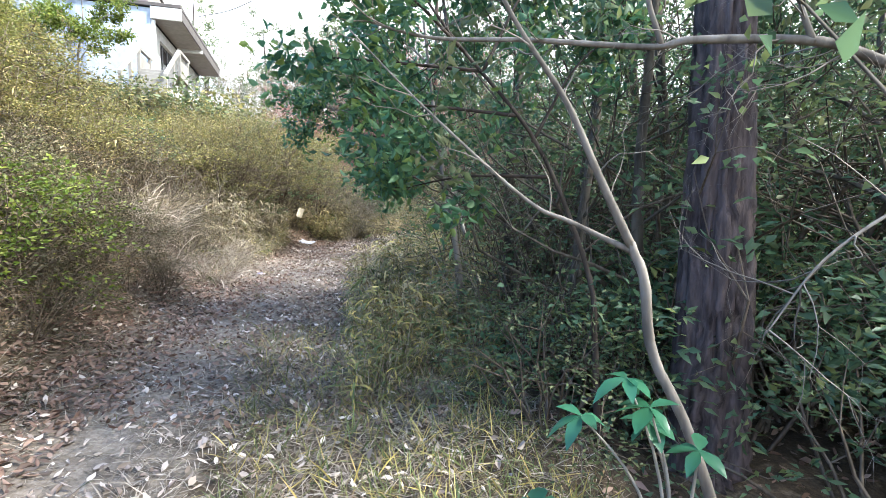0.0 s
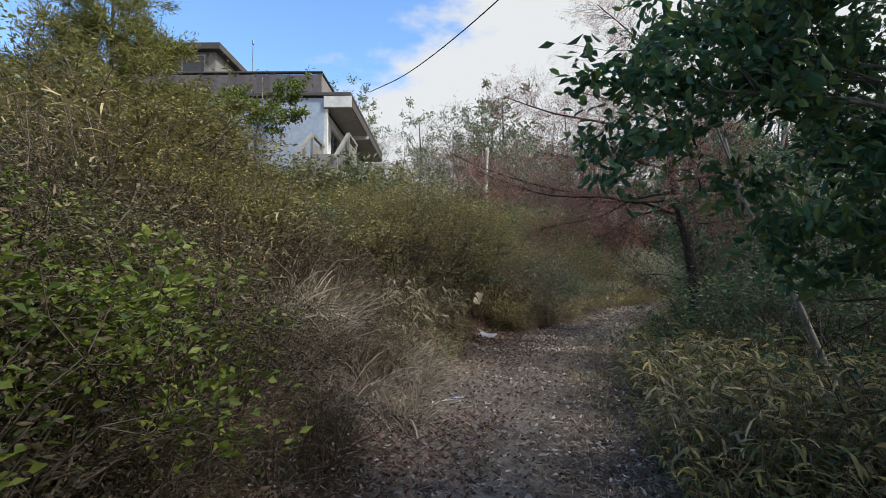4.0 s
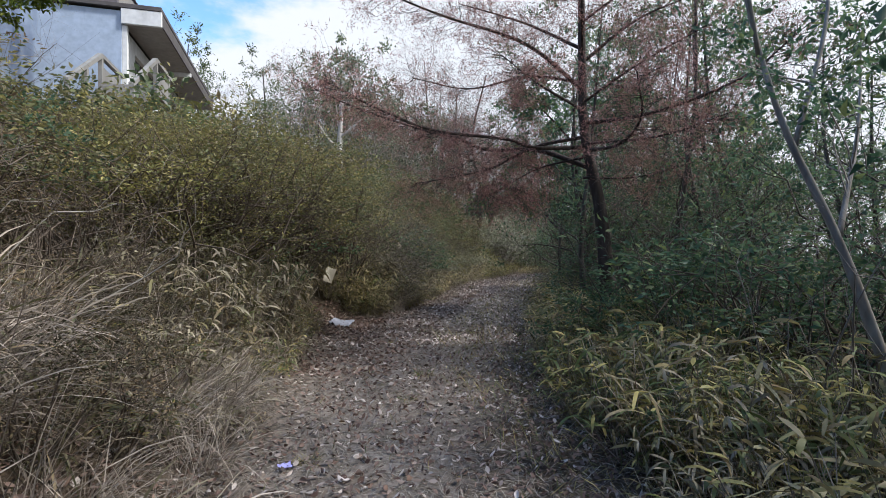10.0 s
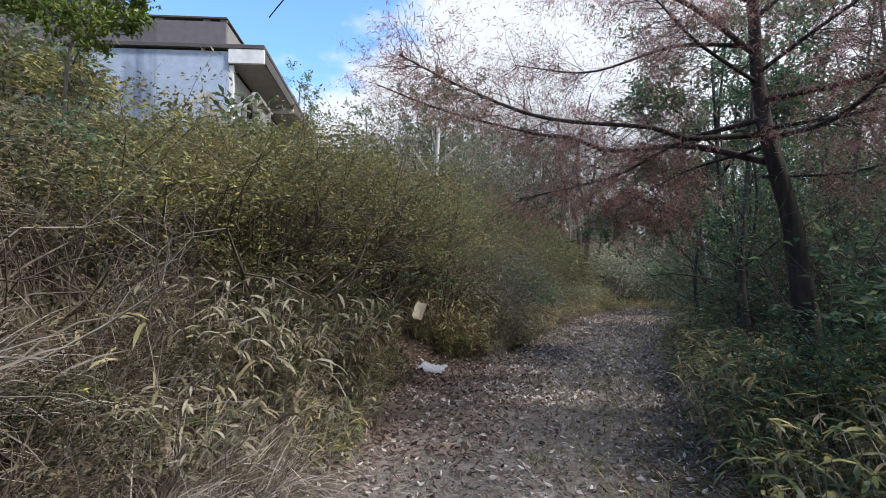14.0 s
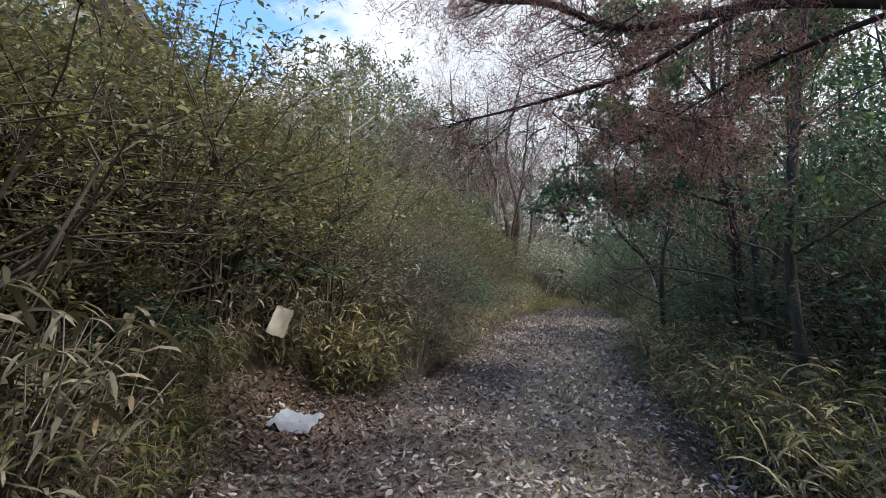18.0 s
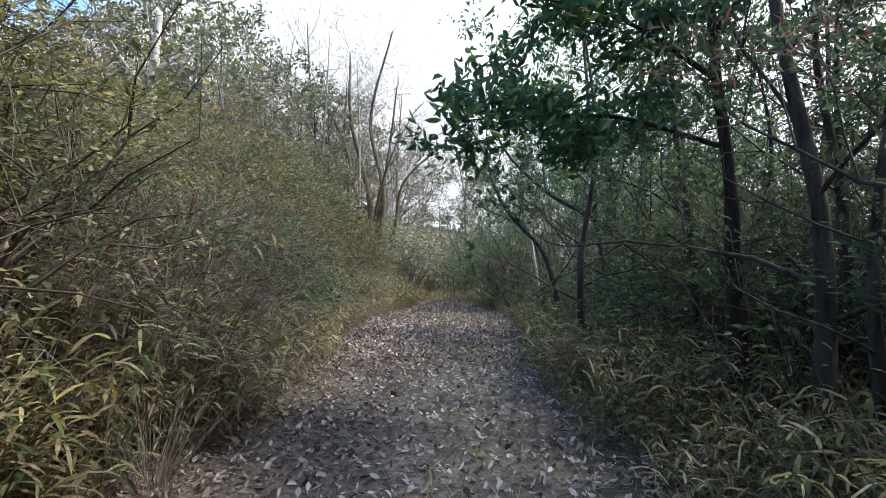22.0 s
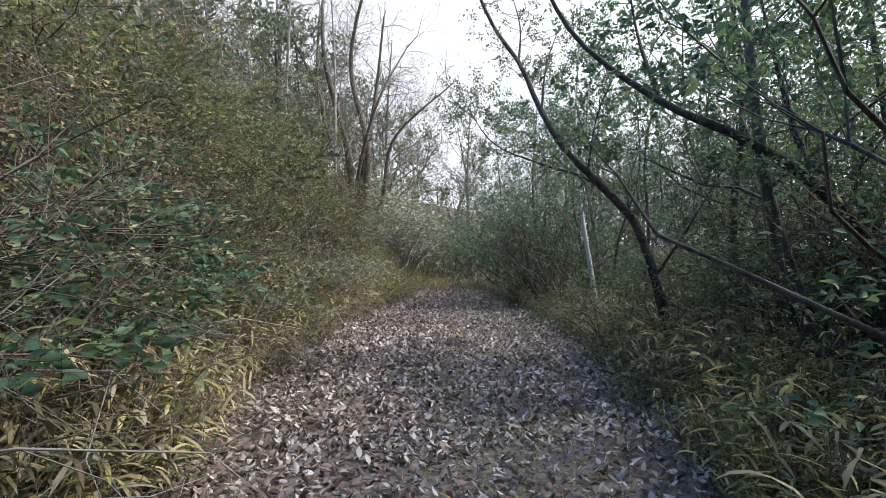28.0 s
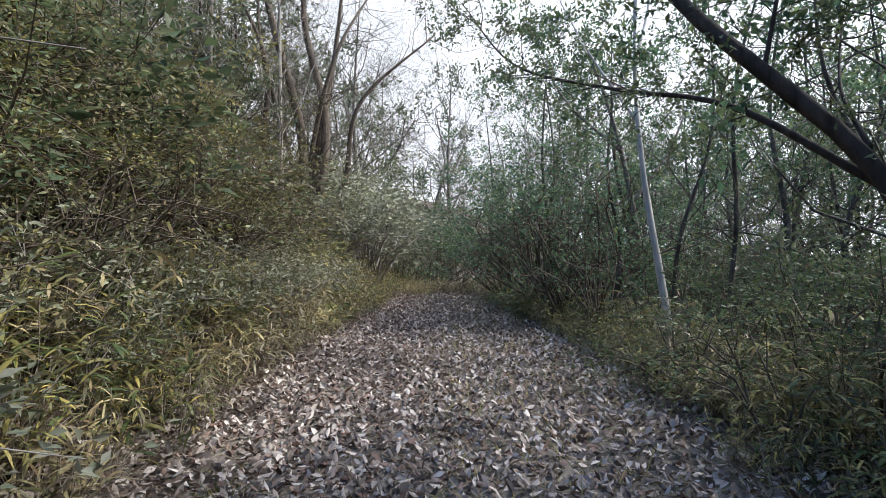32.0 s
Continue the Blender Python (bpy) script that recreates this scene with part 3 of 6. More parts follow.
    for u in (-1.33, 0.2):
        bm = bmesh.new()
        prof = [(-1.8, FL + 0.9), (0.1, FL + 0.9), (0.1, FL + 0.78), (-1.75, FL + 0.78), (-4.2, FL - 0.78), (-4.2, FL - 0.66)]
        a = [bm.verts.new((u, v, z)) for v, z in prof]
        b = [bm.verts.new((u + 0.13, v, z)) for v, z in prof]
        bm.faces.new(a)
        bm.faces.new(b[::-1])
        for k in range(6):
            bm.faces.new((a[k], b[k], b[(k + 1) % 6], a[(k + 1) % 6]))
        bmesh.ops.recalc_face_normals(bm, faces=bm.faces)
        rail = part("handrail", bm, CONC, h, "weathered concrete handrail")
        for v, top in ((-0.2, FL + 0.78), (-1.75, FL + 0.78), (-2.9, FL + 0.05), (-4.1, FL - 0.72)):
            part("baluster", box_bm(u + 0.01, u + 0.12, v - 0.07, v + 0.07, top - 0.98, top, 0), CONC, rail)
        bm = bmesh.new()
        prof = [(-1.72, FL + 0.52), (-0.28, FL + 0.52), (-0.28, FL + 0.02), (-1.72, FL + 0.02)]
        a = [bm.verts.new((u + 0.03, v, z)) for v, z in prof]
        b = [bm.verts.new((u + 0.10, v, z)) for v, z in prof]
        bm.faces.new(a)
        bm.faces.new(b[::-1])
        for k in range(4):
            bm.faces.new((a[k], b[k], b[(k + 1) % 4], a[(k + 1) % 4]))
        bmesh.ops.recalc_face_normals(bm, faces=bm.faces)
        part("rail_panel", bm, CONC, rail)
    # lightning rod
    part_np("lightning_rod", sticks_geo([(-5.6, 2.6, 10.2, -5.6, 2.6, 13.75, 0.03, 0.02), (-5.6, 2.6, 13.75, -5.6, 2.6, 13.95, 0.06, 0.05)], 6), STEEL, h)
    return h


build_house()


# ---- plants: one builder a kind ----
def spray(rng, tips, per, reach, toward=0.6):
    """Leaf places round the ends of twigs."""
    t = np.asarray(tips, float)
    t = np.repeat(t, per, axis=0)
    at = t[:, :3] - t[:, 3:] * rng.uniform(0, reach, (len(t), 1)) + rng.normal(size=(len(t), 3)) * reach * 0.22
    way = t[:, 3:] * toward + rng.normal(size=(len(t), 3)) * 0.6
    return at, way


def pads_geo(rng, tips, per, pad, leaf, upright=0.8):
    """Leaves in flattened pads about the twig ends, their faces turned mostly upward."""
    t = np.repeat(np.asarray(tips, float), per, axis=0)
    n = len(t)
    off = rng.normal(size=(n, 3)) * [1, 1, 0.42] * pad
    way = unit(off * [1, 1, 0.6] + 0.35 * pad * t[:, 3:] + 0.35 * pad * rng.normal(size=(n, 3)))
    side = unit(np.cross(way, np.array([0, 0, 1.0]) + upright * rng.normal(size=(n, 3))))
    up = np.cross(side, way)
    length, width = (leaf[0] * rng.uniform(0.6, 1.35, n))[:, None], (leaf[1] * rng.uniform(0.7, 1.3, n))[:, None]
    at = t[:, :3] + off - way * length * 0.5
    mid = at + way * length * 0.42 + up * width * 0.3
    v = np.stack([at, mid + side * width / 2, at + way * length, mid - side * width / 2], 1).reshape(-1, 3)
    k = np.arange(n)[:, None] * 4
    return v, [np.concatenate([k + [0, 1, 2], k + [0, 2, 3]])]


def make_shrub(seed, name, mat_leaf, label, category="shrub", height=1.4, spread=0.75, stems=16, per=20, leaf=(0.05, 0.02), pad=0.1, bark=None, group="", kids=3, depth=1, upright=0.8):
    rng = np.random.default_rng(seed)
    top = new(name)
    tagged(top, label, category, group)
    segs, tips = [], []
    for _ in range(stems):
        a = rng.uniform(0, 2 * math.pi)
        q = rng.uniform(0.05, 1.0) ** 0.7
        way = (math.cos(a) * spread * q * 1.3, math.sin(a) * spread * q * 1.3, 1.0)
        base = (0.22 * spread * math.cos(a) * q, 0.22 * spread * math.sin(a) * q, 0)
        grow(rng, base, way, height * rng.uniform(0.5, 0.8), 0.012 * height, depth, segs, tips, bend=0.24, kids=kids, spread=0.8, lift=0.03, shrink=0.55, steps=3)
    tagged(part_np("stemwork", sticks_geo(segs, 3), bark or TWIG, top), kind="stuff")
    tagged(part_np("foliage", pads_geo(rng, tips, per, pad, leaf, upright), mat_leaf, top), kind="stuff")
    return top


def make_brush(seed, label, bark, stems=9, height=1.5, depth=2, name="bare_brush", rise=0.9, bend=0.32, lift=-0.02, thick=0.009, shrink=0.6):
    rng = np.random.default_rng(seed)
    segs, tips = [], []
    for _ in range(stems):
        a = rng.uniform(0, 2 * math.pi)
        q = rng.uniform(0.1, 1)
        grow(rng, (0.4 * math.cos(a) * q, 0.4 * math.sin(a) * q, 0), (math.cos(a) * q, math.sin(a) * q, rise), height * rng.uniform(0.5, 0.9), thick, depth, segs, tips,
             bend=bend, kids=3, spread=0.8, lift=lift, shrink=shrink, steps=4)
    top = new(name)
    segs = np.array(segs)
    main = segs[:, 6] > 0.55 * thick
    tagged(part_np("stemwork", sticks_geo(segs[main], 4), bark, top), kind="stuff")
    tagged(part_np("twigwork", sticks_geo(segs[~main], 3), bark, top), kind="stuff")
    return tagged(top, label, "shrub")


def make_sasa(seed, mat_leaf, label, culms=34, height=0.95, wide=0.42, leaf=0.23):
    rng = np.random.default_rng(seed)
    top = new("bamboo_grass")
    tagged(top, label, "bamboo grass")
    segs, at, way = [], [], []
    for _ in range(culms):
        a, q = rng.uniform(0, 2 * math.pi), wide * math.sqrt(rng.uniform(0, 1))
        p = np.array([q * math.cos(a), q * math.sin(a), 0.0])
        d = unit(np.array([0.35 * math.cos(a) + 0.2 * rng.normal(), 0.35 * math.sin(a) + 0.2 * rng.normal(), 1.0]))
        hgt = height * rng.uniform(0.45, 1.1)
        n = 4
        for k in range(n):
            d = unit(d + 0.11 * rng.normal(size=3))
            e = p + d * hgt / n
            segs.append((*p, *e, 0.004, 0.003))
            p = e
            for _ in range(1 if k < 1 else 2 + (k == n - 1)):
                at.append(p)
                b = rng.uniform(0, 2 * math.pi)
                way.append((math.cos(b), math.sin(b), rng.uniform(0.0, 0.9)))
    at, way = np.array(at), np.array(way)
    n = len(at)
    tagged(part_np("stemwork", sticks_geo(segs, 3), STRAW, top), kind="stuff")
    foliage = part_np("foliage", blades_geo(rng, at, way, leaf * rng.uniform(0.5, 1.25, n), 0.033 * rng.uniform(0.6, 1.3, n), rng.uniform(0.15, 0.6, n), 3), mat_leaf, top)
    tagged(foliage, kind="stuff")
    return top


def make_tuft(seed, mat_leaf, label, blades=190, length=0.75, wide=0.16, width=0.008, name="dry_grass_tuft", droop=(0.1, 0.5), category="grass tuft"):
    rng = np.random.default_rng(seed)
    a, q = rng.uniform(0, 2 * math.pi, blades), wide * np.sqrt(rng.uniform(0, 1, blades))
    at = np.stack([q * np.cos(a), q * np.sin(a), np.zeros(blades)], 1)
    out_way = rng.uniform(0.1, 0.9, blades)
    b = a + rng.normal(size=blades) * 0.7
    way = np.stack([np.cos(b) * out_way, np.sin(b) * out_way, np.ones(blades)], 1)
    top = new(name)
    blades_ob = part_np("grass_blade", blades_geo(rng, at, way, length * rng.uniform(0.4, 1.2, blades), width * rng.uniform(0.6, 1.4, blades), rng.uniform(*droop, blades), 5), mat_leaf, top)
    tagged(blades_ob, kind="stuff")
    return tagged(top, label, category)


def make_tree(seed, name, label, trunk_keys, radius, mat_bark, mat_leaf=None, limbs=12, limb=(0.35, 1.8), depth=2, per=10, leaf=(0.1, 0.04), start=0.3, lift=0.08,
              kids=3, spread=0.8, bend=0.2, category="tree", twig_sides=3, sides=9, flat=0.35, limb_r=0.35, shrink=0.6, steps=4):
    rng = np.random.default_rng(seed)
    top = new(name)
    tagged(top, label, category)
    line = curve_points(trunk_keys, 18)
    rad = radius * (1 - 0.8 * np.linspace(0, 1, 18)) + 0.25 * radius * np.exp(-np.linspace(0, 1, 18) * 18)
    part_np("trunk", tube_geo(line, rad, sides, rng, 0.06), mat_bark, top, smooth=True)
    thick, thin, tips = [], [], []
    segs = []
    for k in range(limbs):
        s = start + (1 - start) * (k + rng.uniform(0, 1)) / limbs
        i = min(16, int(s * 17))
        p = line[i] + (line[i + 1] - line[i]) * (s * 17 - i)
        a = 2.4 * k + rng.uniform(-0.5, 0.5)
        length = limb[1] * (1 - 0.55 * s) * rng.uniform(0.7, 1.15) + limb[0]
        grow(rng, p, (math.cos(a), math.sin(a), flat + 0.9 * s * rng.uniform(0.4, 1.0)), length, max(0.008, rad[i] * limb_r), depth, segs, tips, bend, kids, spread, lift, shrink, steps)
    segs = np.array(segs)
    fat = segs[:, 6] > 0.018
    if fat.any():
        tagged(part_np("branchwork", sticks_geo(segs[fat], 5), mat_bark, top, smooth=True), kind="stuff")
    tagged(part_np("twigwork", sticks_geo(segs[~fat], twig_sides), mat_bark, top), kind="stuff")
    if mat_leaf:
        at, way = spray(rng, tips, per, leaf[0] * 2.6)
        n = len(at)
        tagged(part_np("crown", leaves_geo(rng, at, way, leaf[0] * rng.uniform(0.6, 1.3, n), leaf[1] * rng.uniform(0.7, 1.3, n)), mat_leaf, top), kind="stuff")
    return top


class Planter:
    """Sets out copies of a few patterns; the patterns themselves take the first places."""

    def __init__(self, patterns):
        self.patterns, self.used = patterns, [False] * len(patterns)

    def put(self, k, m):
        k = k % len(self.patterns)
        ob = self.patterns[k]
        if not self.used[k]:
            self.used[k] = True
            ob.matrix_basis = m
            return ob
        c = copy_thing(self.patterns[k], Matrix.Identity(4))
        c.matrix_basis = m
        return c


def make_hero(seed, name, label, keys, radius, mat_bark, limbs, mat_leaf=None, twig=(0.5, 2), every=0.12, leaf=(0.1, 0.04), per=6, droop=0.0, flat=0.5, sides=12, rough=0.06,
              category="tree", taper=0.75, twig_r=0.007, flare=0.3, shrink=0.6, bend=0.2, ridges=0.0):
    """A tree with its limbs along given lines (world places); twigs and leaves grow along the limbs."""
    rng = np.random.default_rng(seed)
    base = np.array(keys[0], float)
    top = new(name)
    top.location = base
    tagged(top, label, category)
    nseg = 90 if ridges else 22
    line = curve_points(np.array(keys) - base, nseg)
    s = np.linspace(0, 1, nseg)
    part_np("trunk", tube_geo(line, radius * (1 - taper * s) + flare * radius * np.exp(-s * 16), sides, rng, rough, ridges), mat_bark, top, smooth=not ridges)
    segs, tips = [], []
    for lk, r in limbs:
        pts = curve_points(np.array(lk, float) - base, max(8, 5 * len(lk)))
        m = len(pts)
        part_np("limb", tube_geo(pts, r * (1 - 0.78 * np.linspace(0, 1, m)), 7, rng, 0.04), mat_bark, top, smooth=True)
        length = np.linalg.norm(np.diff(pts, axis=0), axis=1).sum()
        for k in range(int(length / every)):
            q = rng.uniform(0.15, 1.0) * (m - 1.001)
            i = int(q)
            p = pts[i] + (pts[i + 1] - pts[i]) * (q - i)
            d = unit(pts[i + 1] - pts[i])
            side = unit(np.cross(d, rng.normal(size=3)))
            side[2] *= flat
            grow(rng, p, unit(0.55 * d + side), twig[0] * rng.uniform(0.5, 1.25), twig_r * rng.uniform(0.7, 1.2), twig[1], segs, tips, bend, 3, 0.75, droop, shrink, 4)
    if segs:
        tagged(part_np("twigwork", sticks_geo(segs, 3), mat_bark, top), kind="stuff")
    if mat_leaf and tips:
        at, way = spray(rng, tips, per, leaf[0] * 2.4)
        n = len(at)
        shape = round_leaves_geo if leaf[1] > 0.03 else leaves_geo
        tagged(part_np("foliage", shape(rng, at, way, leaf[0] * rng.uniform(0.6, 1.3, n), leaf[1] * rng.uniform(0.7, 1.3, n)), mat_leaf, top), kind="stuff")
    return top


def leaf_shape_geo(rng, at, way, length, width, droop=0.25):
    """A large leaf with a rounded outline, arched and creased: eight faces."""
    prof = [(0.0, 0.06), (0.2, 0.6), (0.48, 1.0), (0.75, 0.7), (1.0, 0.0)]
    way = unit(np.array(way, float))
    side = unit(np.cross(way, np.array([0, 0, 1.0]) + 0.25 * rng.normal(size=3)))
    up = np.cross(side, way)
    v = []
    for s, w in prof:
        c = np.array(at) + way * length * s - np.array([0, 0, 1.0]) * droop * length * s * s
        for q in (-1, 0, 1):
            v.append(c + side * q * w * width / 2 + up * abs(q) * w * width * 0.12)
    f = []
    for k in range(4):
        for j in range(2):
            a = k * 3 + j
            f.append((a, a + 1, a + 4, a + 3))
    return np.array(v), [np.array(f)]


def make_big_leaf_sapling(seed, base, sprigs, label, leaf=(0.2, 0.08)):
    """A young broad-leaved plant: a stem, and sprigs of separate large leaves."""
    rng = np.random.default_rng(seed)
    top = new("broadleaf_sapling")
    base = np.array(base, float)
    top.location = base
    tagged(top, label, "sapling")
    for c, n in sprigs:
        c = np.array(c, float) - base
        part_np("stem", tube_geo(curve_points([(0, 0, 0), c * 0.5 + [0.03, 0.02, 0.06], c], 8), np.linspace(0.009, 0.004, 8), 5), PALE, top, smooth=True)
        for k in range(n):
            a = 2 * math.pi * k / n + rng.uniform(-0.3, 0.3)
            w = (math.cos(a), math.sin(a), rng.uniform(-0.25, 0.35))
            part_np("leaf", leaf_shape_geo(rng, c, w, leaf[0] * rng.uniform(0.75, 1.15), leaf[1] * rng.uniform(0.8, 1.15), rng.uniform(0.2, 0.6)), GLOSSY, top, smooth=True)
    return top


def make_fern(seed, label):
    rng = np.random.default_rng(seed)
    top = new("fern")
    tagged(top, label, "fern")
    for k in range(7):
        a = 2 * math.pi * k / 7 + rng.uniform(-0.3, 0.3)
        line = curve_points([(0, 0, 0), (0.16 * math.cos(a), 0.16 * math.sin(a), 0.26), (0.36 * math.cos(a), 0.36 * math.sin(a), 0.3), (0.52 * math.cos(a), 0.52 * math.sin(a), 0.2)], 18)
        d = unit(np.gradient(line, axis=0))
        side = unit(np.cross(d, [0, 0, 1.0]))
        at = np.concatenate([line[2:], line[2:]])
        way = np.concatenate([side[2:] + 0.35 * d[2:], -side[2:] + 0.35 * d[2:]])
        size = 0.11 * np.sin(np.linspace(0.35, 3.0, 16))
        stalk = sticks_geo(np.concatenate([line[:-1], line[1:], np.full((17, 1), 0.003), np.full((17, 1), 0.003)], 1), 3)
        part_np("frond", join_geo(stalk, leaves_geo(rng, at, way, np.tile(size, 2), 0.022, 0.05)), SASA, top)
    return top


# ---- plants set out ----
rng = np.random.default_rng(7)
near_bank = Planter([
    make_shrub(11, "bank_shrub", OLIVE, "olive-green twiggy shrub on the bank", stems=15, per=22, leaf=(0.055, 0.024), group="bank shrubs"),
    make_shrub(12, "bank_shrub", MIDGREEN, "dull green leafy shrub on the bank", stems=14, per=20, leaf=(0.062, 0.028), group="bank shrubs"),
    make_shrub(13, "bank_shrub", RUSSET, "brown half-withered shrub on the bank", stems=16, per=11, leaf=(0.052, 0.02), group="bank shrubs", upright=0.9),
    make_shrub(14, "bank_shrub", YELLOW, "yellow-green shrub with small leaves on the bank", stems=16, per=24, leaf=(0.05, 0.022), height=1.5, pad=0.12, group="bank shrubs", upright=0.6),
    make_shrub(15, "bank_shrub", EVERGREEN, "glossy evergreen vine-covered shrub on the bank", stems=12, per=18, leaf=(0.078, 0.038), height=1.4, group="bank shrubs"),
    make_shrub(17, "bank_shrub", DARKOLIVE, "dense dark shrub with tiny brownish-green leaves on the bank", stems=20, per=24, leaf=(0.04, 0.019), height=1.3, spread=0.9, group="bank shrubs", upright=0.8),
])
tall_bank = Planter([
    make_shrub(18, "tall_shrub", YELLOW, "tall yellow-green shrub with layered sprays on the bank", stems=22, per=9, leaf=(0.058, 0.026), height=2.5, spread=0.62, pad=0.1, depth=2, group="tall bank shrubs", upright=0.6),
    make_shrub(19, "tall_shrub", OLIVE, "tall olive shrub with small leaves on the bank", stems=22, per=9, leaf=(0.058, 0.026), height=2.5, spread=0.62, pad=0.1, depth=2, group="tall bank shrubs"),
    make_shrub(20, "tall_shrub", RUSSET, "tall brownish twiggy shrub on the bank", stems=22, per=6, leaf=(0.05, 0.021), height=2.5, spread=0.62, pad=0.1, depth=2, group="tall bank shrubs"),
    make_shrub(26, "tall_shrub", MIDGREEN, "tall dull green shrub with small leaves on the bank", stems=20, per=8, leaf=(0.06, 0.028), height=2.5, spread=0.62, pad=0.1, depth=2, group="tall bank shrubs"),
])
far_bank = Planter([
    make_shrub(21, "hill_shrub", OLIVE, "olive-yellow shrub higher up the bank", stems=11, per=12, leaf=(0.11, 0.045), height=1.3, spread=0.9, pad=0.15, group="hill shrubs"),
    make_shrub(22, "hill_shrub", RUSSET, "brown withered shrub higher up the bank", stems=11, per=8, leaf=(0.10, 0.036), height=1.2, spread=0.9, pad=0.15, group="hill shrubs", upright=0.9),
    make_shrub(23, "hill_shrub", MIDGREEN, "grey-green shrub higher up the bank", stems=11, per=12, leaf=(0.11, 0.05), height=1.3, spread=0.9, pad=0.15, group="hill shrubs"),
    make_shrub(24, "hill_shrub", YELLOW, "golden yellow shrub higher up the bank", stems=11, per=12, leaf=(0.11, 0.045), height=1.2, spread=0.9, pad=0.15, group="hill shrubs"),
])
brush = Planter([make_brush(31, "tangle of bare grey twigs", PALE), make_brush(32, "tangle of bare brown twigs and vines", TWIG), make_brush(33, "mat of thin bare vines", PALE, stems=18, height=1.2)])
vines = Planter([make_brush(36, "dense mat of thin bare vines over the bank", PALE, stems=30, height=1.5, depth=2, name="vine_tangle", rise=1.1, bend=0.42, lift=-0.04, thick=0.0045),
                 make_brush(37, "dense mat of brown vines over the bank", TWIG, stems=30, height=1.5, depth=2, name="vine_tangle", rise=1.1, bend=0.42, lift=-0.04, thick=0.005)])
sasa = Planter([
    make_sasa(41, SASA, "green bamboo grass with yellowing leaves"), make_sasa(42, SASA, "bamboo grass in a dense clump", leaf=0.21),
    make_sasa(43, SASA_DRY, "straw-yellow withered bamboo grass"), make_sasa(44, SASA_PALE, "pale greyish bamboo grass with withered margins", leaf=0.22),
])
tufts = Planter([make_tuft(51, STRAW, "tuft of bleached dry grass"), make_tuft(52, STRAW, "tuft of drooping dry grass", length=0.95, droop=(0.15, 0.45), wide=0.22),
                 make_tuft(53, SASA, "tuft of green sedge", blades=90, length=0.35, width=0.009, name="sedge_tuft")])


def shrub_kind(y, s):
    """Which shrub grows where along the bank."""
    if 11.5 < y < 19.5 and s > 1.2:
        return rng.choice(6, p=[0.3, 0.05, 0.08, 0.5, 0.02, 0.05])
    if 19.5 <= y < 24:
        return rng.choice(6, p=[0.06, 0.14, 0.42, 0.02, 0.16, 0.2])
    if y >= 24:
        return rng.choice(6, p=[0.36, 0.18, 0.2, 0.1, 0.04, 0.12])
    if y < 9.5:
        return rng.choice(6, p=[0.08, 0.08, 0.1, 0.02, 0.0, 0.72])
    return rng.choice(6, p=[0.27, 0.2, 0.28, 0.08, 0.02, 0.15])


def under_crest(x, y, size, tall):
    """The size cut down so that the growth keeps below the crest of the bank."""
    crest = np.interp(y, [6, 8, 12, 14.5, 16, 18.5, 20, 24, 27, 33], [3.0, 3.1, 3.25, 3.7, 4.1, 4.3, 4.1, 4.3, 4.9, 4.9])
    crest = crest + 0.3 * max(0.0, float(left_edge(y)) - x - 4.0)
    return min(size, max(0.45, (crest - float(ground_z(x, y))) / tall))


def in_glade(x, y):
    """The open patch of low growth in front of the torn sheet on the bank."""
    a, d = np.array([-4.25, 16.5]), np.array([1.35, -2.6])
    q = np.array([x, y]) - a
    s = min(1.0, max(0.0, float(q @ d) / float(d @ d)))
    return float(np.linalg.norm(q - s * d)) < 0.62 - 0.1 * s


# left bank
for y in np.arange(0.5, 34.0, 0.85):
    for s in (1.15, 1.9, 2.8):
        yy, ss = y + rng.uniform(-0.4, 0.4), s + rng.uniform(-0.2, 0.3)
        size = rng.uniform(0.7, 1.2) * (0.78 if s < 1.5 else 1.05)
        if s < 1.5 and yy < 12:
            size, ss = size * 0.85, ss + 0.15
        if yy < 9.5:
            size *= 0.85
        if in_glade(left_edge(yy) - ss, yy) or (7.0 < yy < 11.4 and s < 1.5):
            continue
        x = float(left_edge(yy)) - ss
        near_bank.put(shrub_kind(yy, ss), stand(x, yy, rng.uniform(0, 360), under_crest(x, yy, size, 1.45), 0.06, (0, 8)))
for y in np.arange(-2.0, 46.0, 1.35):
    for s in (1.4, 2.6, 3.7, 4.8, 6.0, 7.3, 8.7, 10.2):
        if s < 3 and 0 < y < 33.5:
            continue
        if (s > 7 and rng.uniform() < 0.35) or (y > 34.5 and s < 3):
            continue
        yy, ss = y + rng.uniform(-0.5, 0.5), s + rng.uniform(-0.5, 0.5)
        x = left_edge(yy) - ss
        loc = HOUSE.inverted() @ Vector((x, yy, 0))
        if -16 < loc.x < 1.0 and -4.6 < loc.y < 12 and (loc.y > -0.9 or -1.9 < loc.x < 0.9):
            continue
        big = 1.35 if 25 < yy < 32 and ss < 6 else 1.0
        low = 0.62 if -9 < loc.x < 2.5 and -6.5 < loc.y < 1 else 1.0
        p = [0.3, 0.2, 0.1, 0.4] if 10 < yy < 24 else [0.3, 0.35, 0.25, 0.1]
        far_bank.put(rng.choice(4, p=p), stand(x, yy, rng.uniform(0, 360), under_crest(x, yy, rng.uniform(0.8, 1.2) * low * big, 1.35) if 5 < yy < 24 else rng.uniform(0.8, 1.2) * big, 0.08, (0, 6)))
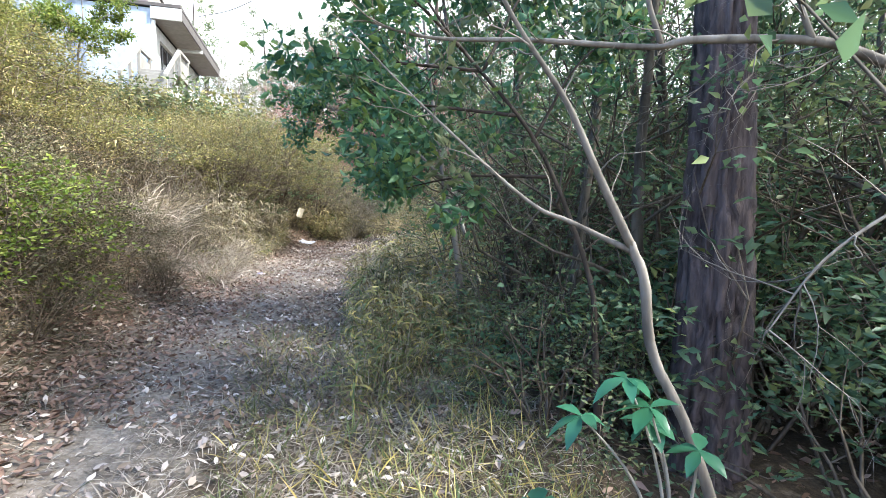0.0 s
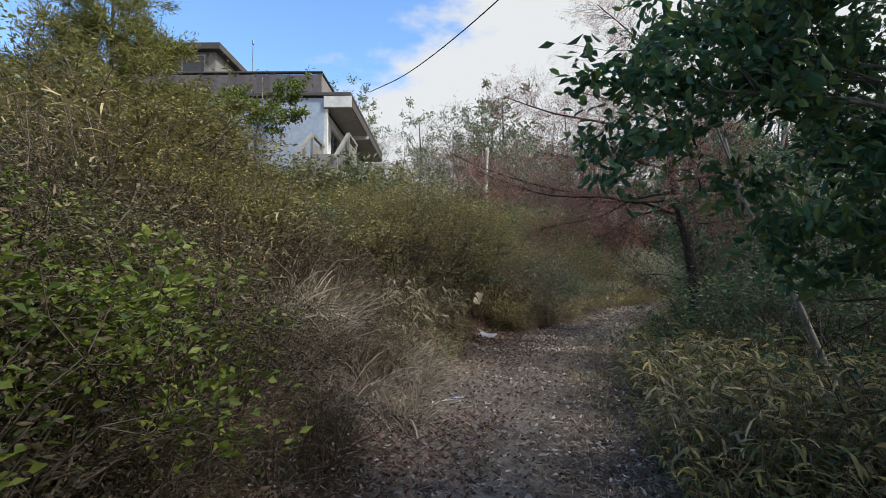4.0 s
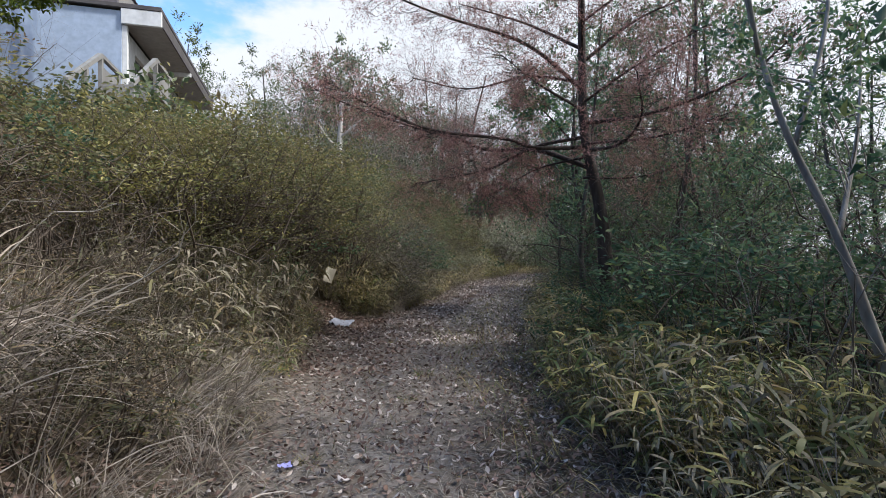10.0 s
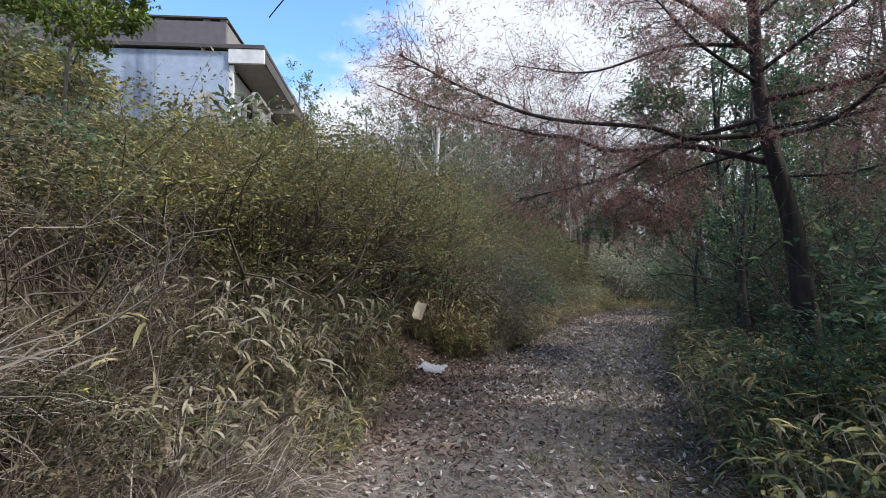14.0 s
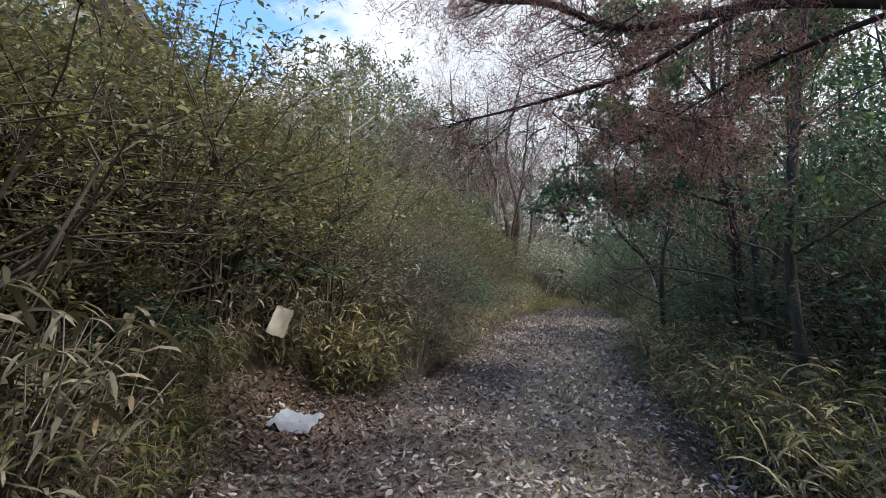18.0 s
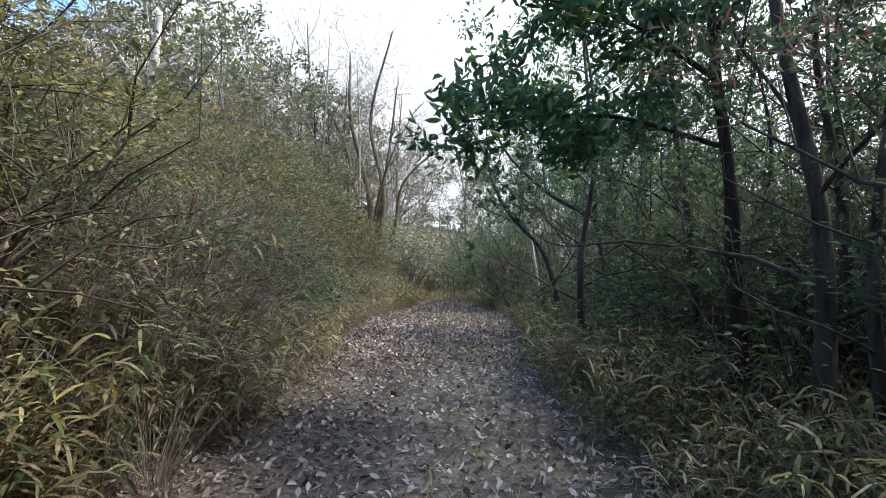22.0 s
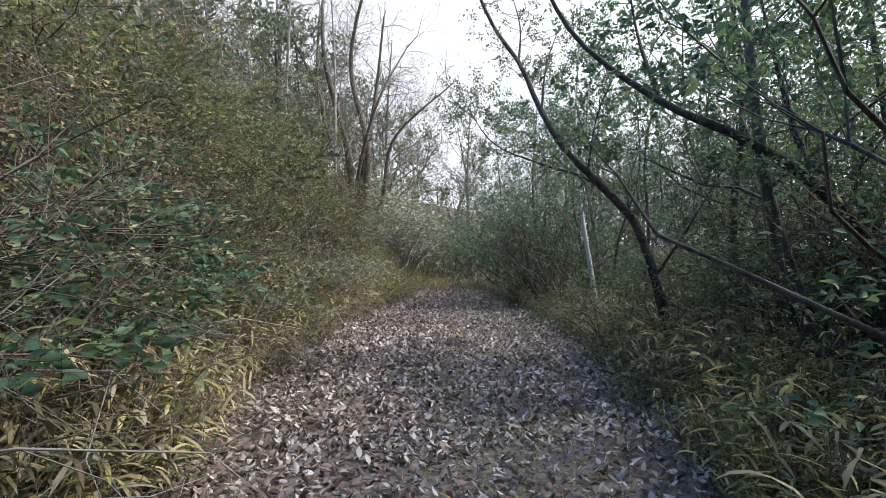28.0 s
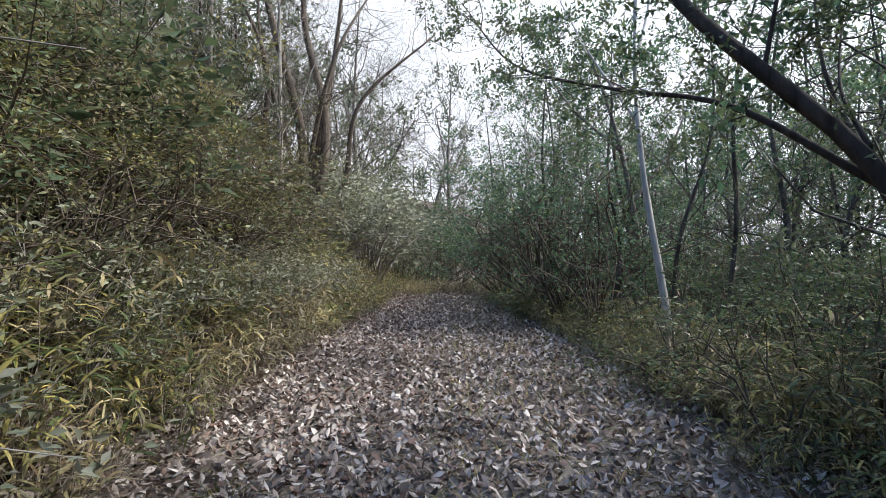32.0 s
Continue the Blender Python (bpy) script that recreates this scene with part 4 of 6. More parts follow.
for _ in range(64):
    yy = rng.uniform(-2, 44)
    if 17.5 < yy < 27.5:
        continue
    brush.put(1 if yy < 9 else int(rng.integers(0, 3)), stand(left_edge(yy) - rng.uniform(1.1, 4.0), yy, rng.uniform(0, 360), rng.uniform(0.7, 1.2), 0.05))
for yy, ss, sz in ((19.3, 1.5, 1.3), (20.1, 1.3, 1.25), (20.8, 1.6, 1.2), (18.6, 1.6, 1.2), (21.3, 2.2, 1.3), (19.8, 2.1, 1.4), (18.9, 1.2, 1.1), (20.5, 1.1, 1.1), (21.6, 1.4, 1.2), (22.3, 1.7, 1.2), (19.0, 2.4, 1.4), (20.4, 2.6, 1.4)):
    vines.put(0, stand(left_edge(yy) - ss, yy, rng.uniform(0, 360), sz, 0.05))
for k in range(18):
    yy = 18.6 + 5.2 * k / 18
    vines.put((0, 1, 1)[k % 3], stand(left_edge(yy) - rng.uniform(0.8, 1.25), yy, rng.uniform(0, 360), rng.uniform(1.2, 1.5), 0.05))
for y in np.arange(8.9, 38.0, 0.42):
    for s in (0.15, 0.5, 0.95):
        yy, ss = y + rng.uniform(-0.2, 0.2), s + rng.uniform(-0.12, 0.2)
        if yy < 9 or (yy < 11.5 and rng.uniform() < 0.6) or (15.0 < yy < 17.3 and ss < 0.75) or in_glade(left_edge(yy) - ss, yy):
            continue
        p = [0.08, 0.07, 0.15, 0.7] if yy < 14 else [0.25, 0.2, 0.1, 0.45] if yy < 17 else ([0.25, 0.17, 0.42, 0.16] if yy < 26 else [0.3, 0.25, 0.3, 0.15])
        sasa.put(rng.choice(4, p=p), stand(left_edge(yy) - ss, yy, rng.uniform(0, 360), rng.uniform(0.55, 0.9) * (0.8 + 0.45 * ss) * (0.7 if 13.8 < yy < 17 else (1.15 if 17 < yy < 26 else (0.8 if yy < 14 else 1.0))), 0.03))
for _ in range(46):
    yy = rng.uniform(17.2, 24.0)
    sasa.put(rng.choice(4, p=[0.25, 0.1, 0.6, 0.05]), stand(left_edge(yy) - rng.uniform(-0.05, 0.7), yy, rng.uniform(0, 360), rng.uniform(0.65, 0.95), 0.03))
for _ in range(16):
    yy = rng.uniform(11.2, 13.8)
    sasa.put(3, stand(left_edge(yy) - rng.uniform(0.5, 1.3), yy, rng.uniform(0, 360), rng.uniform(0.85, 1.15), 0.03))
for _ in range(12):
    yy = rng.uniform(8.5, 15)
    brush.put(int(rng.integers(0, 3)), stand(left_edge(yy) - rng.uniform(0.9, 2.6), yy, rng.uniform(0, 360), rng.uniform(0.6, 0.95), 0.05))
for _ in range(16):
    yy = rng.uniform(7.2, 11.8)
    near_bank.put((5, 5, 2)[int(rng.integers(0, 3))], stand(left_edge(yy) - rng.uniform(0.5, 1.5), yy, rng.uniform(0, 360), rng.uniform(0.35, 0.6), 0.04))
for _ in range(48):
    yy = 7.0 + 4.8 * rng.uniform()
    tufts.put(int(rng.integers(0, 2)), stand(left_edge(yy) - rng.uniform(0.0, 1.7), yy, rng.uniform(0, 360), rng.uniform(0.5, 0.9), 0.02))
for _ in range(26):
    yy = rng.uniform(17.5, 40)
    tufts.put(int(rng.integers(0, 2)), stand(left_edge(yy) - rng.uniform(-0.1, 0.6), yy, rng.uniform(0, 360), rng.uniform(0.35, 0.6), 0.02))
for _ in range(34):
    yy = rng.uniform(2, 34)
    tufts.put(2, stand(left_edge(yy) + rng.uniform(0.1, 0.95) * (right_edge(yy) - left_edge(yy)), yy, rng.uniform(0, 360), rng.uniform(0.3, 0.6), 0.02))
for y in np.arange(-1.0, 7.1, 0.5):
    for s in (0.55, 1.0, 1.6, 2.3):
        size = rng.uniform(0.42, 0.58) * (1 if s < 0.8 else 1.45)
        near_bank.put(rng.choice((0, 2, 5), p=[0.06, 0.1, 0.84]), stand(left_edge(y) - s - rng.uniform(-0.1, 0.25), y + rng.uniform(-0.2, 0.2), rng.uniform(0, 360), size, 0.05))
for y in np.arange(13.0, 19.0, 0.5):
    for s in (1.5, 2.1, 2.8):
        x = float(left_edge(y)) - s - rng.uniform(-0.15, 0.15)
        if in_glade(x, y):
            continue
        tall_bank.put(rng.choice(4, p=[0.5, 0.3, 0.1, 0.1]), stand(x, y, rng.uniform(0, 360), under_crest(x, y, 1.1, 2.5) * rng.uniform(0.85, 1.0), 0.05))
for y in np.arange(24.6, 33.0, 0.6):
    for s in (1.3, 1.9, 2.7):
        if y > 28.5 and s < 1.6:
            continue
        x = float(left_edge(y)) - s - rng.uniform(-0.2, 0.2)
        tall_bank.put(rng.choice(4, p=[0.14, 0.36, 0.26, 0.24]), stand(x, y, rng.uniform(0, 360), under_crest(x, y, 0.5 + 0.26 * s, 2.5) * rng.uniform(0.8, 1.0), 0.05))
for k in range(12):
    y = 18.0 + 0.16 * k
    x = float(left_edge(y)) - 0.9 - 0.22 * k
    tall_bank.put((3, 1, 3, 0)[k % 4], stand(x, y, rng.uniform(0, 360), under_crest(x, y, 0.95, 2.5) * rng.uniform(0.75, 0.95), 0.05))
for y in np.arange(19.2, 24.4, 0.7):
    x = float(left_edge(y)) - rng.uniform(1.2, 1.7)
    tall_bank.put(rng.choice(4, p=[0.04, 0.12, 0.7, 0.14]), stand(x, y, rng.uniform(0, 360), under_crest(x, y, 0.85, 2.5) * rng.uniform(0.85, 1.0), 0.05))
reeds = Planter([make_tuft(56, STRAW, "clump of long bleached grass blades on the bank", blades=60, length=0.8, wide=0.3, width=0.015, droop=(0.2, 0.6)),
                 make_tuft(57, SASA_PALE, "clump of pale arching sedge on the bank", blades=60, length=0.6, wide=0.3, width=0.018, droop=(0.15, 0.5))])
for _ in range(44):
    yy = rng.uniform(7.0, 14.2)
    reeds.put(int(rng.integers(0, 2)), stand(left_edge(yy) - rng.uniform(0.2, 2.3), yy, rng.uniform(0, 360), rng.uniform(0.7, 1.1), 0.02))
for _ in range(16):
    q = rng.uniform(0, 1)
    sasa.put(rng.choice(4, p=[0.3, 0.2, 0.2, 0.3]), stand(-4.75 + rng.uniform(-0.3, 0.25), 15.0 + 1.5 * q, rng.uniform(0, 360), rng.uniform(0.36, 0.48), 0.03))
fresh = Planter([make_shrub(16, "green_shrub", YOUNG, "bright green leafy shrub on the near bank", stems=12, per=16, leaf=(0.055, 0.03), height=1.0, spread=1.0)])
for x, y, s in ((-3.7, 4.2, 1.0), (-3.95, 4.8, 1.05), (-3.75, 3.6, 0.9), (-4.1, 4.4, 1.0), (-4.6, 4.9, 1.1), (-4.3, 5.4, 0.9), (-5.0, 4.2, 0.9), (-5.2, 5.6, 0.8), (-7.6, 9.4, 1.0), (-7.0, 10.2, 0.9)):
    fresh.put(0, stand(x, y, rng.uniform(0, 360), s, 0.03))
for x, y, s in ((-6.6, 8.3, 1.2), (-7.2, 9.0, 1.35), (-6.0, 9.0, 1.1), (-6.8, 7.6, 1.2), (-7.6, 8.2, 1.4), (-5.8, 8.0, 1.0)):
    near_bank.put(3, stand(x, y, rng.uniform(0, 360), s, 0.03))
    sasa.put(2, stand(x + 0.3, y - 0.3, rng.uniform(0, 360), s * 0.95, 0.03))
# tall growth that hides the foot of the dead tree and fills the bend
for x, y, k, sz in ((-5.6, 28.6, 2, 2.3), (-6.6, 28.9, 0, 2.3), (-4.6, 28.4, 2, 2.2), (-3.6, 28.8, 0, 2.1), (-7.6, 28.2, 1, 2.2), (-5.0, 26.8, 3, 1.9), (-6.2, 26.6, 0, 2.0), (-3.8, 26.6, 2, 1.8), (-2.6, 30.0, 2, 2.0), (-1.6, 31.4, 0, 1.8), (-0.4, 33.2, 2, 1.6), (-3.2, 31.6, 2, 2.2)):
    far_bank.put(k, stand(x, y, rng.uniform(0, 360), sz, 0.08))
for x, y, sz in ((-2.35, 24.2, 1.15), (-2.55, 23.6, 1.2), (-2.75, 24.7, 1.3), (-3.3, 21.4, 1.2), (-3.1, 22.2, 1.1)):
    near_bank.put(4, stand(x, y, rng.uniform(0, 360), sz, 0.05))
# the tall straight dry tuft by the trail
straight = make_tuft(54, STRAW, "upright bundle of tall dry grass by the trail", blades=120, length=0.85, wide=0.1, width=0.006, droop=(0.0, 0.12))
straight.matrix_basis = stand(-2.89, 18.27, 20, 1.0, 0.02)
ferns = Planter([make_fern(55, "green fern at the foot of the bank")])
for x, y, sz in ((-4.55, 10.7, 0.9), (-4.0, 11.6, 0.7), (-4.9, 10.0, 0.8), (-4.1, 9.4, 0.7)):
    ferns.put(0, stand(x, y, rng.uniform(0, 360), sz, 0.0))
for u, v, k, s in ((-5.8, -1.6, 2, 1.9), (-6.8, -1.4, 0, 2.2), (-8.2, -1.8, 2, 2.4), (-9.6, -1.5, 1, 2.4), (-11.0, -2.0, 2, 2.3), (-7.4, -3.0, 3, 1.3), (-9.0, -3.4, 0, 1.4), (-5.0, -3.0, 3, 1.5), (-12.5, -2.4, 0, 1.6), (-4.6, -1.5, 1, 1.7), (-5.4, -2.4, 2, 1.9), (-6.4, -2.6, 0, 1.9)):
    q = HOUSE @ Vector((u, v, 0))
    far_bank.put(k, stand(q.x, q.y, rng.uniform(0, 360), s, 0.05))
for k in range(13):
    q = HOUSE @ Vector((-5.0 + 0.62 * k, -5.4 - 0.8 * (k % 2), 0))
    far_bank.put((3, 0, 3, 2)[k % 4], stand(q.x, q.y, rng.uniform(0, 360), (5.75 - float(ground_z(q.x, q.y))) / 1.35 * rng.uniform(0.88, 1.0), 0.05))
for u, v, s in ((-5.9, -1.2, 1.9), (-7.2, -1.4, 2.2), (-8.8, -1.6, 2.3), (-4.9, -2.2, 1.9), (-5.4, -1.4, 2.1)):
    q = HOUSE @ Vector((u, v, 0))
    brush.put(0, stand(q.x, q.y, rng.uniform(0, 360), s, 0.05))
# right verge
for y in np.arange(1.6, 38.0, 0.42):
    for e in (0.12, 0.5, 0.95):
        yy, ee = y + rng.uniform(-0.2, 0.2), e + rng.uniform(-0.12, 0.2)
        if yy < 3.4 or (yy < 5 and rng.uniform() < 0.5):
            continue
        sasa.put(rng.choice(4, p=[0.4, 0.36, 0.14, 0.1]), stand(right_edge(yy) + ee, yy, rng.uniform(0, 360), rng.uniform(0.42, 0.72) * (0.85 + 0.4 * ee), 0.03))

for _ in range(60):
    yy = rng.uniform(7.0, 13.5)
    sasa.put(rng.choice(4, p=[0.42, 0.36, 0.18, 0.04]), stand(right_edge(yy) + rng.uniform(0.2, 1.9), yy, rng.uniform(0, 360), rng.uniform(0.6, 0.95), 0.03))
for _ in range(80):
    yy = rng.uniform(13.0, 25)
    sasa.put(rng.choice(4, p=[0.44, 0.34, 0.2, 0.02]), stand(right_edge(yy) + rng.uniform(0.3, 2.0), yy, rng.uniform(0, 360), rng.uniform(0.6, 0.9), 0.03))

stems = Planter([
    make_brush(34, "thicket of thin grey slanting stems", SHADEB, stems=8, height=2.6, rise=2.6, bend=0.13, lift=0.03, thick=0.012, shrink=0.5),
    make_brush(35, "thicket of thin pale stems and twigs", GREYB, stems=7, height=2.4, rise=2.3, bend=0.16, lift=0.03, thick=0.010, shrink=0.55),
])
for y in np.arange(3.6, 37, 0.95):
    for e in (1.3, 2.1):
        yy = y + rng.uniform(-0.4, 0.4)
        if yy > 19 and e < 2:
            continue
        stems.put(int(rng.integers(0, 2)), stand(right_edge(yy) + e + rng.uniform(-0.2, 0.5), yy, rng.uniform(0, 360), rng.uniform(0.65, 0.95), 0.05))
# right-hand woods
under = Planter([
    make_shrub(61, "evergreen_shrub", EVERGREEN, "dark evergreen shrub with glossy leaves", stems=13, per=18, leaf=(0.085, 0.036), height=1.7, spread=0.75, pad=0.13),
    make_shrub(62, "evergreen_shrub", EVERGREEN, "tall evergreen shrub with glossy leaves", stems=11, per=18, leaf=(0.095, 0.042), height=2.2, spread=0.6, pad=0.15),
    make_shrub(63, "twiggy_shrub", MIDGREEN, "dull green twiggy undergrowth in the shade", stems=13, per=13, leaf=(0.07, 0.028), height=1.6, spread=0.75, pad=0.13),
])
deep = Planter([
    make_shrub(64, "evergreen_thicket", EVERGREEN, "tall evergreen thicket with small glossy leaves in the shade", stems=18, per=8, leaf=(0.075, 0.034), height=3.1, spread=0.36, pad=0.13, depth=2),
    make_shrub(65, "evergreen_thicket", MIDGREEN, "tall dull green thicket in the shade of the woods", stems=18, per=7, leaf=(0.07, 0.03), height=2.9, spread=0.36, pad=0.13, depth=2),
])
woods = Planter([
    make_tree(71, "evergreen_tree", "slender evergreen tree with glossy leaves", [(0, 0, 0), (0.1, 0.05, 2), (-0.15, 0.2, 4.2), (0.1, 0.1, 6.8)], 0.085, SHADEB, EVERGREEN, 13, (0.4, 1.8), 2, 9, (0.095, 0.042), 0.18),
    make_tree(72, "evergreen_tree", "evergreen tree with a spreading crown", [(0, 0, 0), (-0.1, 0.2, 2), (0.2, 0.3, 4.5), (0.4, 0.0, 7.6)], 0.08, SHADEB, EVERGREEN, 14, (0.4, 2.1), 2, 9, (0.10, 0.044), 0.22),
    make_tree(73, "evergreen_tree", "crooked thin evergreen tree", [(0, 0, 0), (0.3, -0.1, 1.8), (0.1, 0.1, 3.6), (0.5, 0.2, 5.6)], 0.06, SHADEB, MIDGREEN, 12, (0.3, 1.6), 2, 6, (0.10, 0.044), 0.2),
    make_tree(74, "thin_bare_tree", "thin bare understory tree with fine twigs", [(0, 0, 0), (0.2, 0.1, 1.6), (-0.1, 0.2, 3.4), (0.2, 0.1, 5.4)], 0.045, SHADEB, None, 16, (0.3, 1.5), 2, start=0.2, spread=0.6, shrink=0.6),
])
for y in np.arange(3.4, 46, 1.15):
    for e in (1.35, 2.6, 4.2):
        yy, ee = y + rng.uniform(-0.5, 0.5), e + rng.uniform(-0.15, 0.5)
        size = rng.uniform(0.7, 1.1) * (0.62 if e < 2 else 1.0)
        if e < 2 and yy > 6.5:
            continue
        under.put(rng.choice(3, p=[0.3, 0.14, 0.56]), stand(right_edge(yy) + ee, yy, rng.uniform(0, 360), size, 0.05))
for y in np.arange(4.5, 50, 2.0):
    for e in (2.4, 4.8, 7.6, 10.8):
        yy, ee = y + rng.uniform(-0.8, 0.8), e + rng.uniform(-0.5, 0.8)
        if (33 < yy < 45 and ee < 5.5) or (7.5 < yy < 13.5 and ee < 3.6):
            continue
        if yy > 13 and rng.uniform() < 0.12:
            continue
        woods.put(rng.choice(4, p=[0.26, 0.18, 0.26, 0.3]), stand(right_edge(yy) + ee, yy, rng.uniform(0, 360), rng.uniform(0.8, 1.15), 0.05, (rng.uniform(-7, 7), rng.uniform(-11, 7))))
for x, y, k, s in ((1.25, 4.2, 0, 0.72), (1.5, 5.4, 1, 0.75), (1.3, 6.6, 0, 0.75), (2.2, 5.0, 1, 0.95), (2.7, 6.4, 0, 1.0), (3.2, 3.0, 1, 0.9), (3.0, 1.2, 0, 0.9), (4.6, 2.0, 3, 1.0), (4.2, 4.2, 1, 0.9), (5.8, 3.4, 0, 1.0),
                   (6.3, 33.5, 1, 0.8), (7.6, 36.0, 0, 0.9), (5.9, 31.0, 2, 0.8), (2.6, 19.6, 1, 0.85), (3.4, 22.0, 0, 0.9), (7.2, 39.5, 1, 0.8), (1.6, 17.0, 2, 0.8), (1.0, 15.8, 1, 0.85), (1.3, 17.2, 0, 0.9), (2.2, 14.6, 1, 0.9), (2.0, 21.2, 0, 0.8)):
    woods.put(k, stand(x, y, rng.uniform(0, 360), s, 0.05))
for x, y in ((2.6, 4.8), (3.3, 5.6), (4.2, 3.4), (4.8, 1.0), (5.2, 5.0), (5.6, 2.6), (6.5, 4.2), (6.4, 1.2), (4.0, 6.6), (7.4, 2.8), (5.0, -0.4), (3.9, -0.6)):
    deep.put(1 if rng.uniform() < 0.4 else 0, stand(x, y, rng.uniform(0, 360), rng.uniform(0.7, 1.0), 0.05))
for x, y in ((5.4, 1.6), (6.6, 5.4), (7.6, 0.6), (8.2, 3.6), (6.0, 7.2)):
    woods.put(1 if rng.uniform() < 0.5 else 0, stand(x, y, rng.uniform(0, 360), rng.uniform(0.8, 1.05), 0.05))
for x, y, s in ((0.3, 12.1, 0.7), (0.9, 12.3, 0.9), (0.1, 12.9, 0.65), (1.4, 12.9, 1.1), (1.4, 11.3, 1.0), (1.6, 10.2, 1.0), (1.5, 14.3, 1.0), (2.0, 15.4, 1.0), (2.3, 16.6, 1.0), (2.6, 18.0, 0.9), (2.9, 19.2, 1.0), (3.2, 20.5, 1.0)):
    under.put(1 if rng.uniform() < 0.5 else 0, stand(x, y, rng.uniform(0, 360), s, 0.05))
for x, y, s in ((1.6, 3.6, 0.8), (2.3, 2.2, 0.8), (2.2, 4.4, 1.0), (2.9, 3.6, 1.0), (0.75, 2.9, 0.55), (3.6, 2.0, 1.0), (3.8, 0.8, 1.0), (1.3, 4.8, 0.9)):
    under.put(2 if rng.uniform() < 0.5 else 0, stand(x, y, rng.uniform(0, 360), s, 0.05))

for k in range(34):
    x, y = rng.uniform(4.4, 10.5), rng.uniform(0.6, 10.0)
    deep.put(k % 2, stand(x, y, rng.uniform(0, 360), rng.uniform(0.8, 1.15), 0.05))
for k in range(9):
    woods.put(k % 3, stand(rng.uniform(4.5, 11.0), rng.uniform(2.5, 10.5), rng.uniform(0, 360), rng.uniform(0.75, 1.0), 0.05))

for k, (x, y, s) in enumerate(((2.5, 4.5, 1.0), (1.5, 6.2, 0.9), (2.6, 5.5, 1.1), (1.7, 7.1, 0.95), (3.3, 4.8, 1.1), (3.0, 6.4, 1.1), (3.8, 5.4, 1.2), (3.6, 3.4, 1.0))):
    deep.put(k % 2, stand(x, y, rng.uniform(0, 360), s, 0.05))
# bare trees at the far end and on the hill
bare = Planter([
    make_tree(81, "bare_tree", "tall leafless tree with spreading grey limbs", [(0, 0, 0), (0.1, 0.1, 3), (0.0, 0.2, 7), (0.3, 0.1, 12.5)], 0.16, GREYB, TWIGHAZE, 26, (1.2, 4.2), 3, 3, (0.3, 0.012), 0.15, lift=0.07, spread=0.72, bend=0.2, flat=0.5, shrink=0.62, limb_r=0.42),
    make_tree(82, "bare_tree", "thin leafless tree with fine upswept twigs", [(0, 0, 0), (-0.1, 0.1, 3), (0.2, 0.0, 6.0), (0.1, 0.2, 8.5)], 0.07, PALE, TWIGHAZE, 16, (0.5, 2.2), 3, 2, (0.26, 0.009), 0.15, lift=0.1, spread=0.6, bend=0.16, flat=0.8, shrink=0.56),
])
for x, y, k, s in ((0.3, 36.6, 1, 1.1), (-1.4, 36.5, 1, 1.15), (-2.0, 45, 0, 1.0), (-2.8, 41, 1, 1.2),
                   (3.8, 47, 0, 0.9), (6, 50, 1, 1.1), (9, 48, 0, 0.85), (-5, 46, 1, 1.1), (12, 45, 1, 1.1)):
    bare.put(k, stand(x, y, rng.uniform(0, 360), s, 0.1))
# woods that close the valley
hill = Planter([
    make_tree(85, "hill_tree", "grey-green hillside tree with a rounded crown", [(0, 0, 0), (0.3, 0.2, 1.6), (-0.1, 0.4, 3.4), (0.3, 0.1, 6.0)], 0.1, GREYB, NEEDLE, 13, (0.6, 2.4), 2, 7, (0.22, 0.075), 0.08, shrink=0.55, steps=3),
    make_tree(86, "hill_tree", "brown leafless hillside tree with dense twigs", [(0, 0, 0), (-0.35, 0.1, 1.7), (0.2, -0.2, 3.6), (0.0, 0.3, 6.0)], 0.07, TWIG, TWIGHAZE, 16, (0.7, 2.4), 2, 7, (0.34, 0.016), 0.05, shrink=0.55, steps=3),
    make_tree(87, "hill_tree", "dark green hillside tree with a tall crown", [(0, 0, 0), (0.1, 0.0, 2.5), (0.0, 0.2, 5), (0.1, 0.1, 8)], 0.13, DARKB, MIDGREEN, 14, (0.5, 2.0), 2, 6, (0.2, 0.08), 0.12, shrink=0.55, steps=3),
])
for x in np.arange(-30, 34, 3.0):
    for y in (44, 48.5, 54, 61):
        xx, yy = x + rng.uniform(-1.2, 1.2), y + rng.uniform(-1.2, 1.2)
        if left_edge(yy) - 0.8 < xx < right_edge(yy) + 0.8 and yy < 46:
            continue
        hill.put(rng.choice(3, p=[0.3, 0.45, 0.25]), stand(xx, yy, rng.uniform(0, 360), rng.uniform(0.8, 1.2), 0.1))
for x, y, k, s in ((-4.3, 35.5, 0, 0.9), (-3.4, 38, 2, 0.8), (-6.8, 33.5, 2, 0.75), (-5.4, 39.5, 0, 0.9), (-8.0, 31.0, 1, 0.7), (-9.0, 34.5, 0, 0.8), (-10, 38, 1, 0.9), (-13, 41, 0, 0.9), (-3.5, 32.0, 1, 0.6),
                   (-2.6, 34.0, 0, 0.6), (-16, 37, 1, 0.8)):
    hill.put(k, stand(x, y, rng.uniform(0, 360), s, 0.1))
for _ in range(34):
    yy = rng.uniform(32, 43)
    xx = left_edge(yy) - rng.uniform(3.5, 15)
    loc = HOUSE.inverted() @ Vector((xx, yy, 0))
    if -16.5 < loc.x < 2.5 and loc.y < 13.5:
        continue
    hill.put(rng.choice(3, p=[0.25, 0.55, 0.2]), stand(xx, yy, rng.uniform(0, 360), rng.uniform(0.6, 0.95), 0.1))
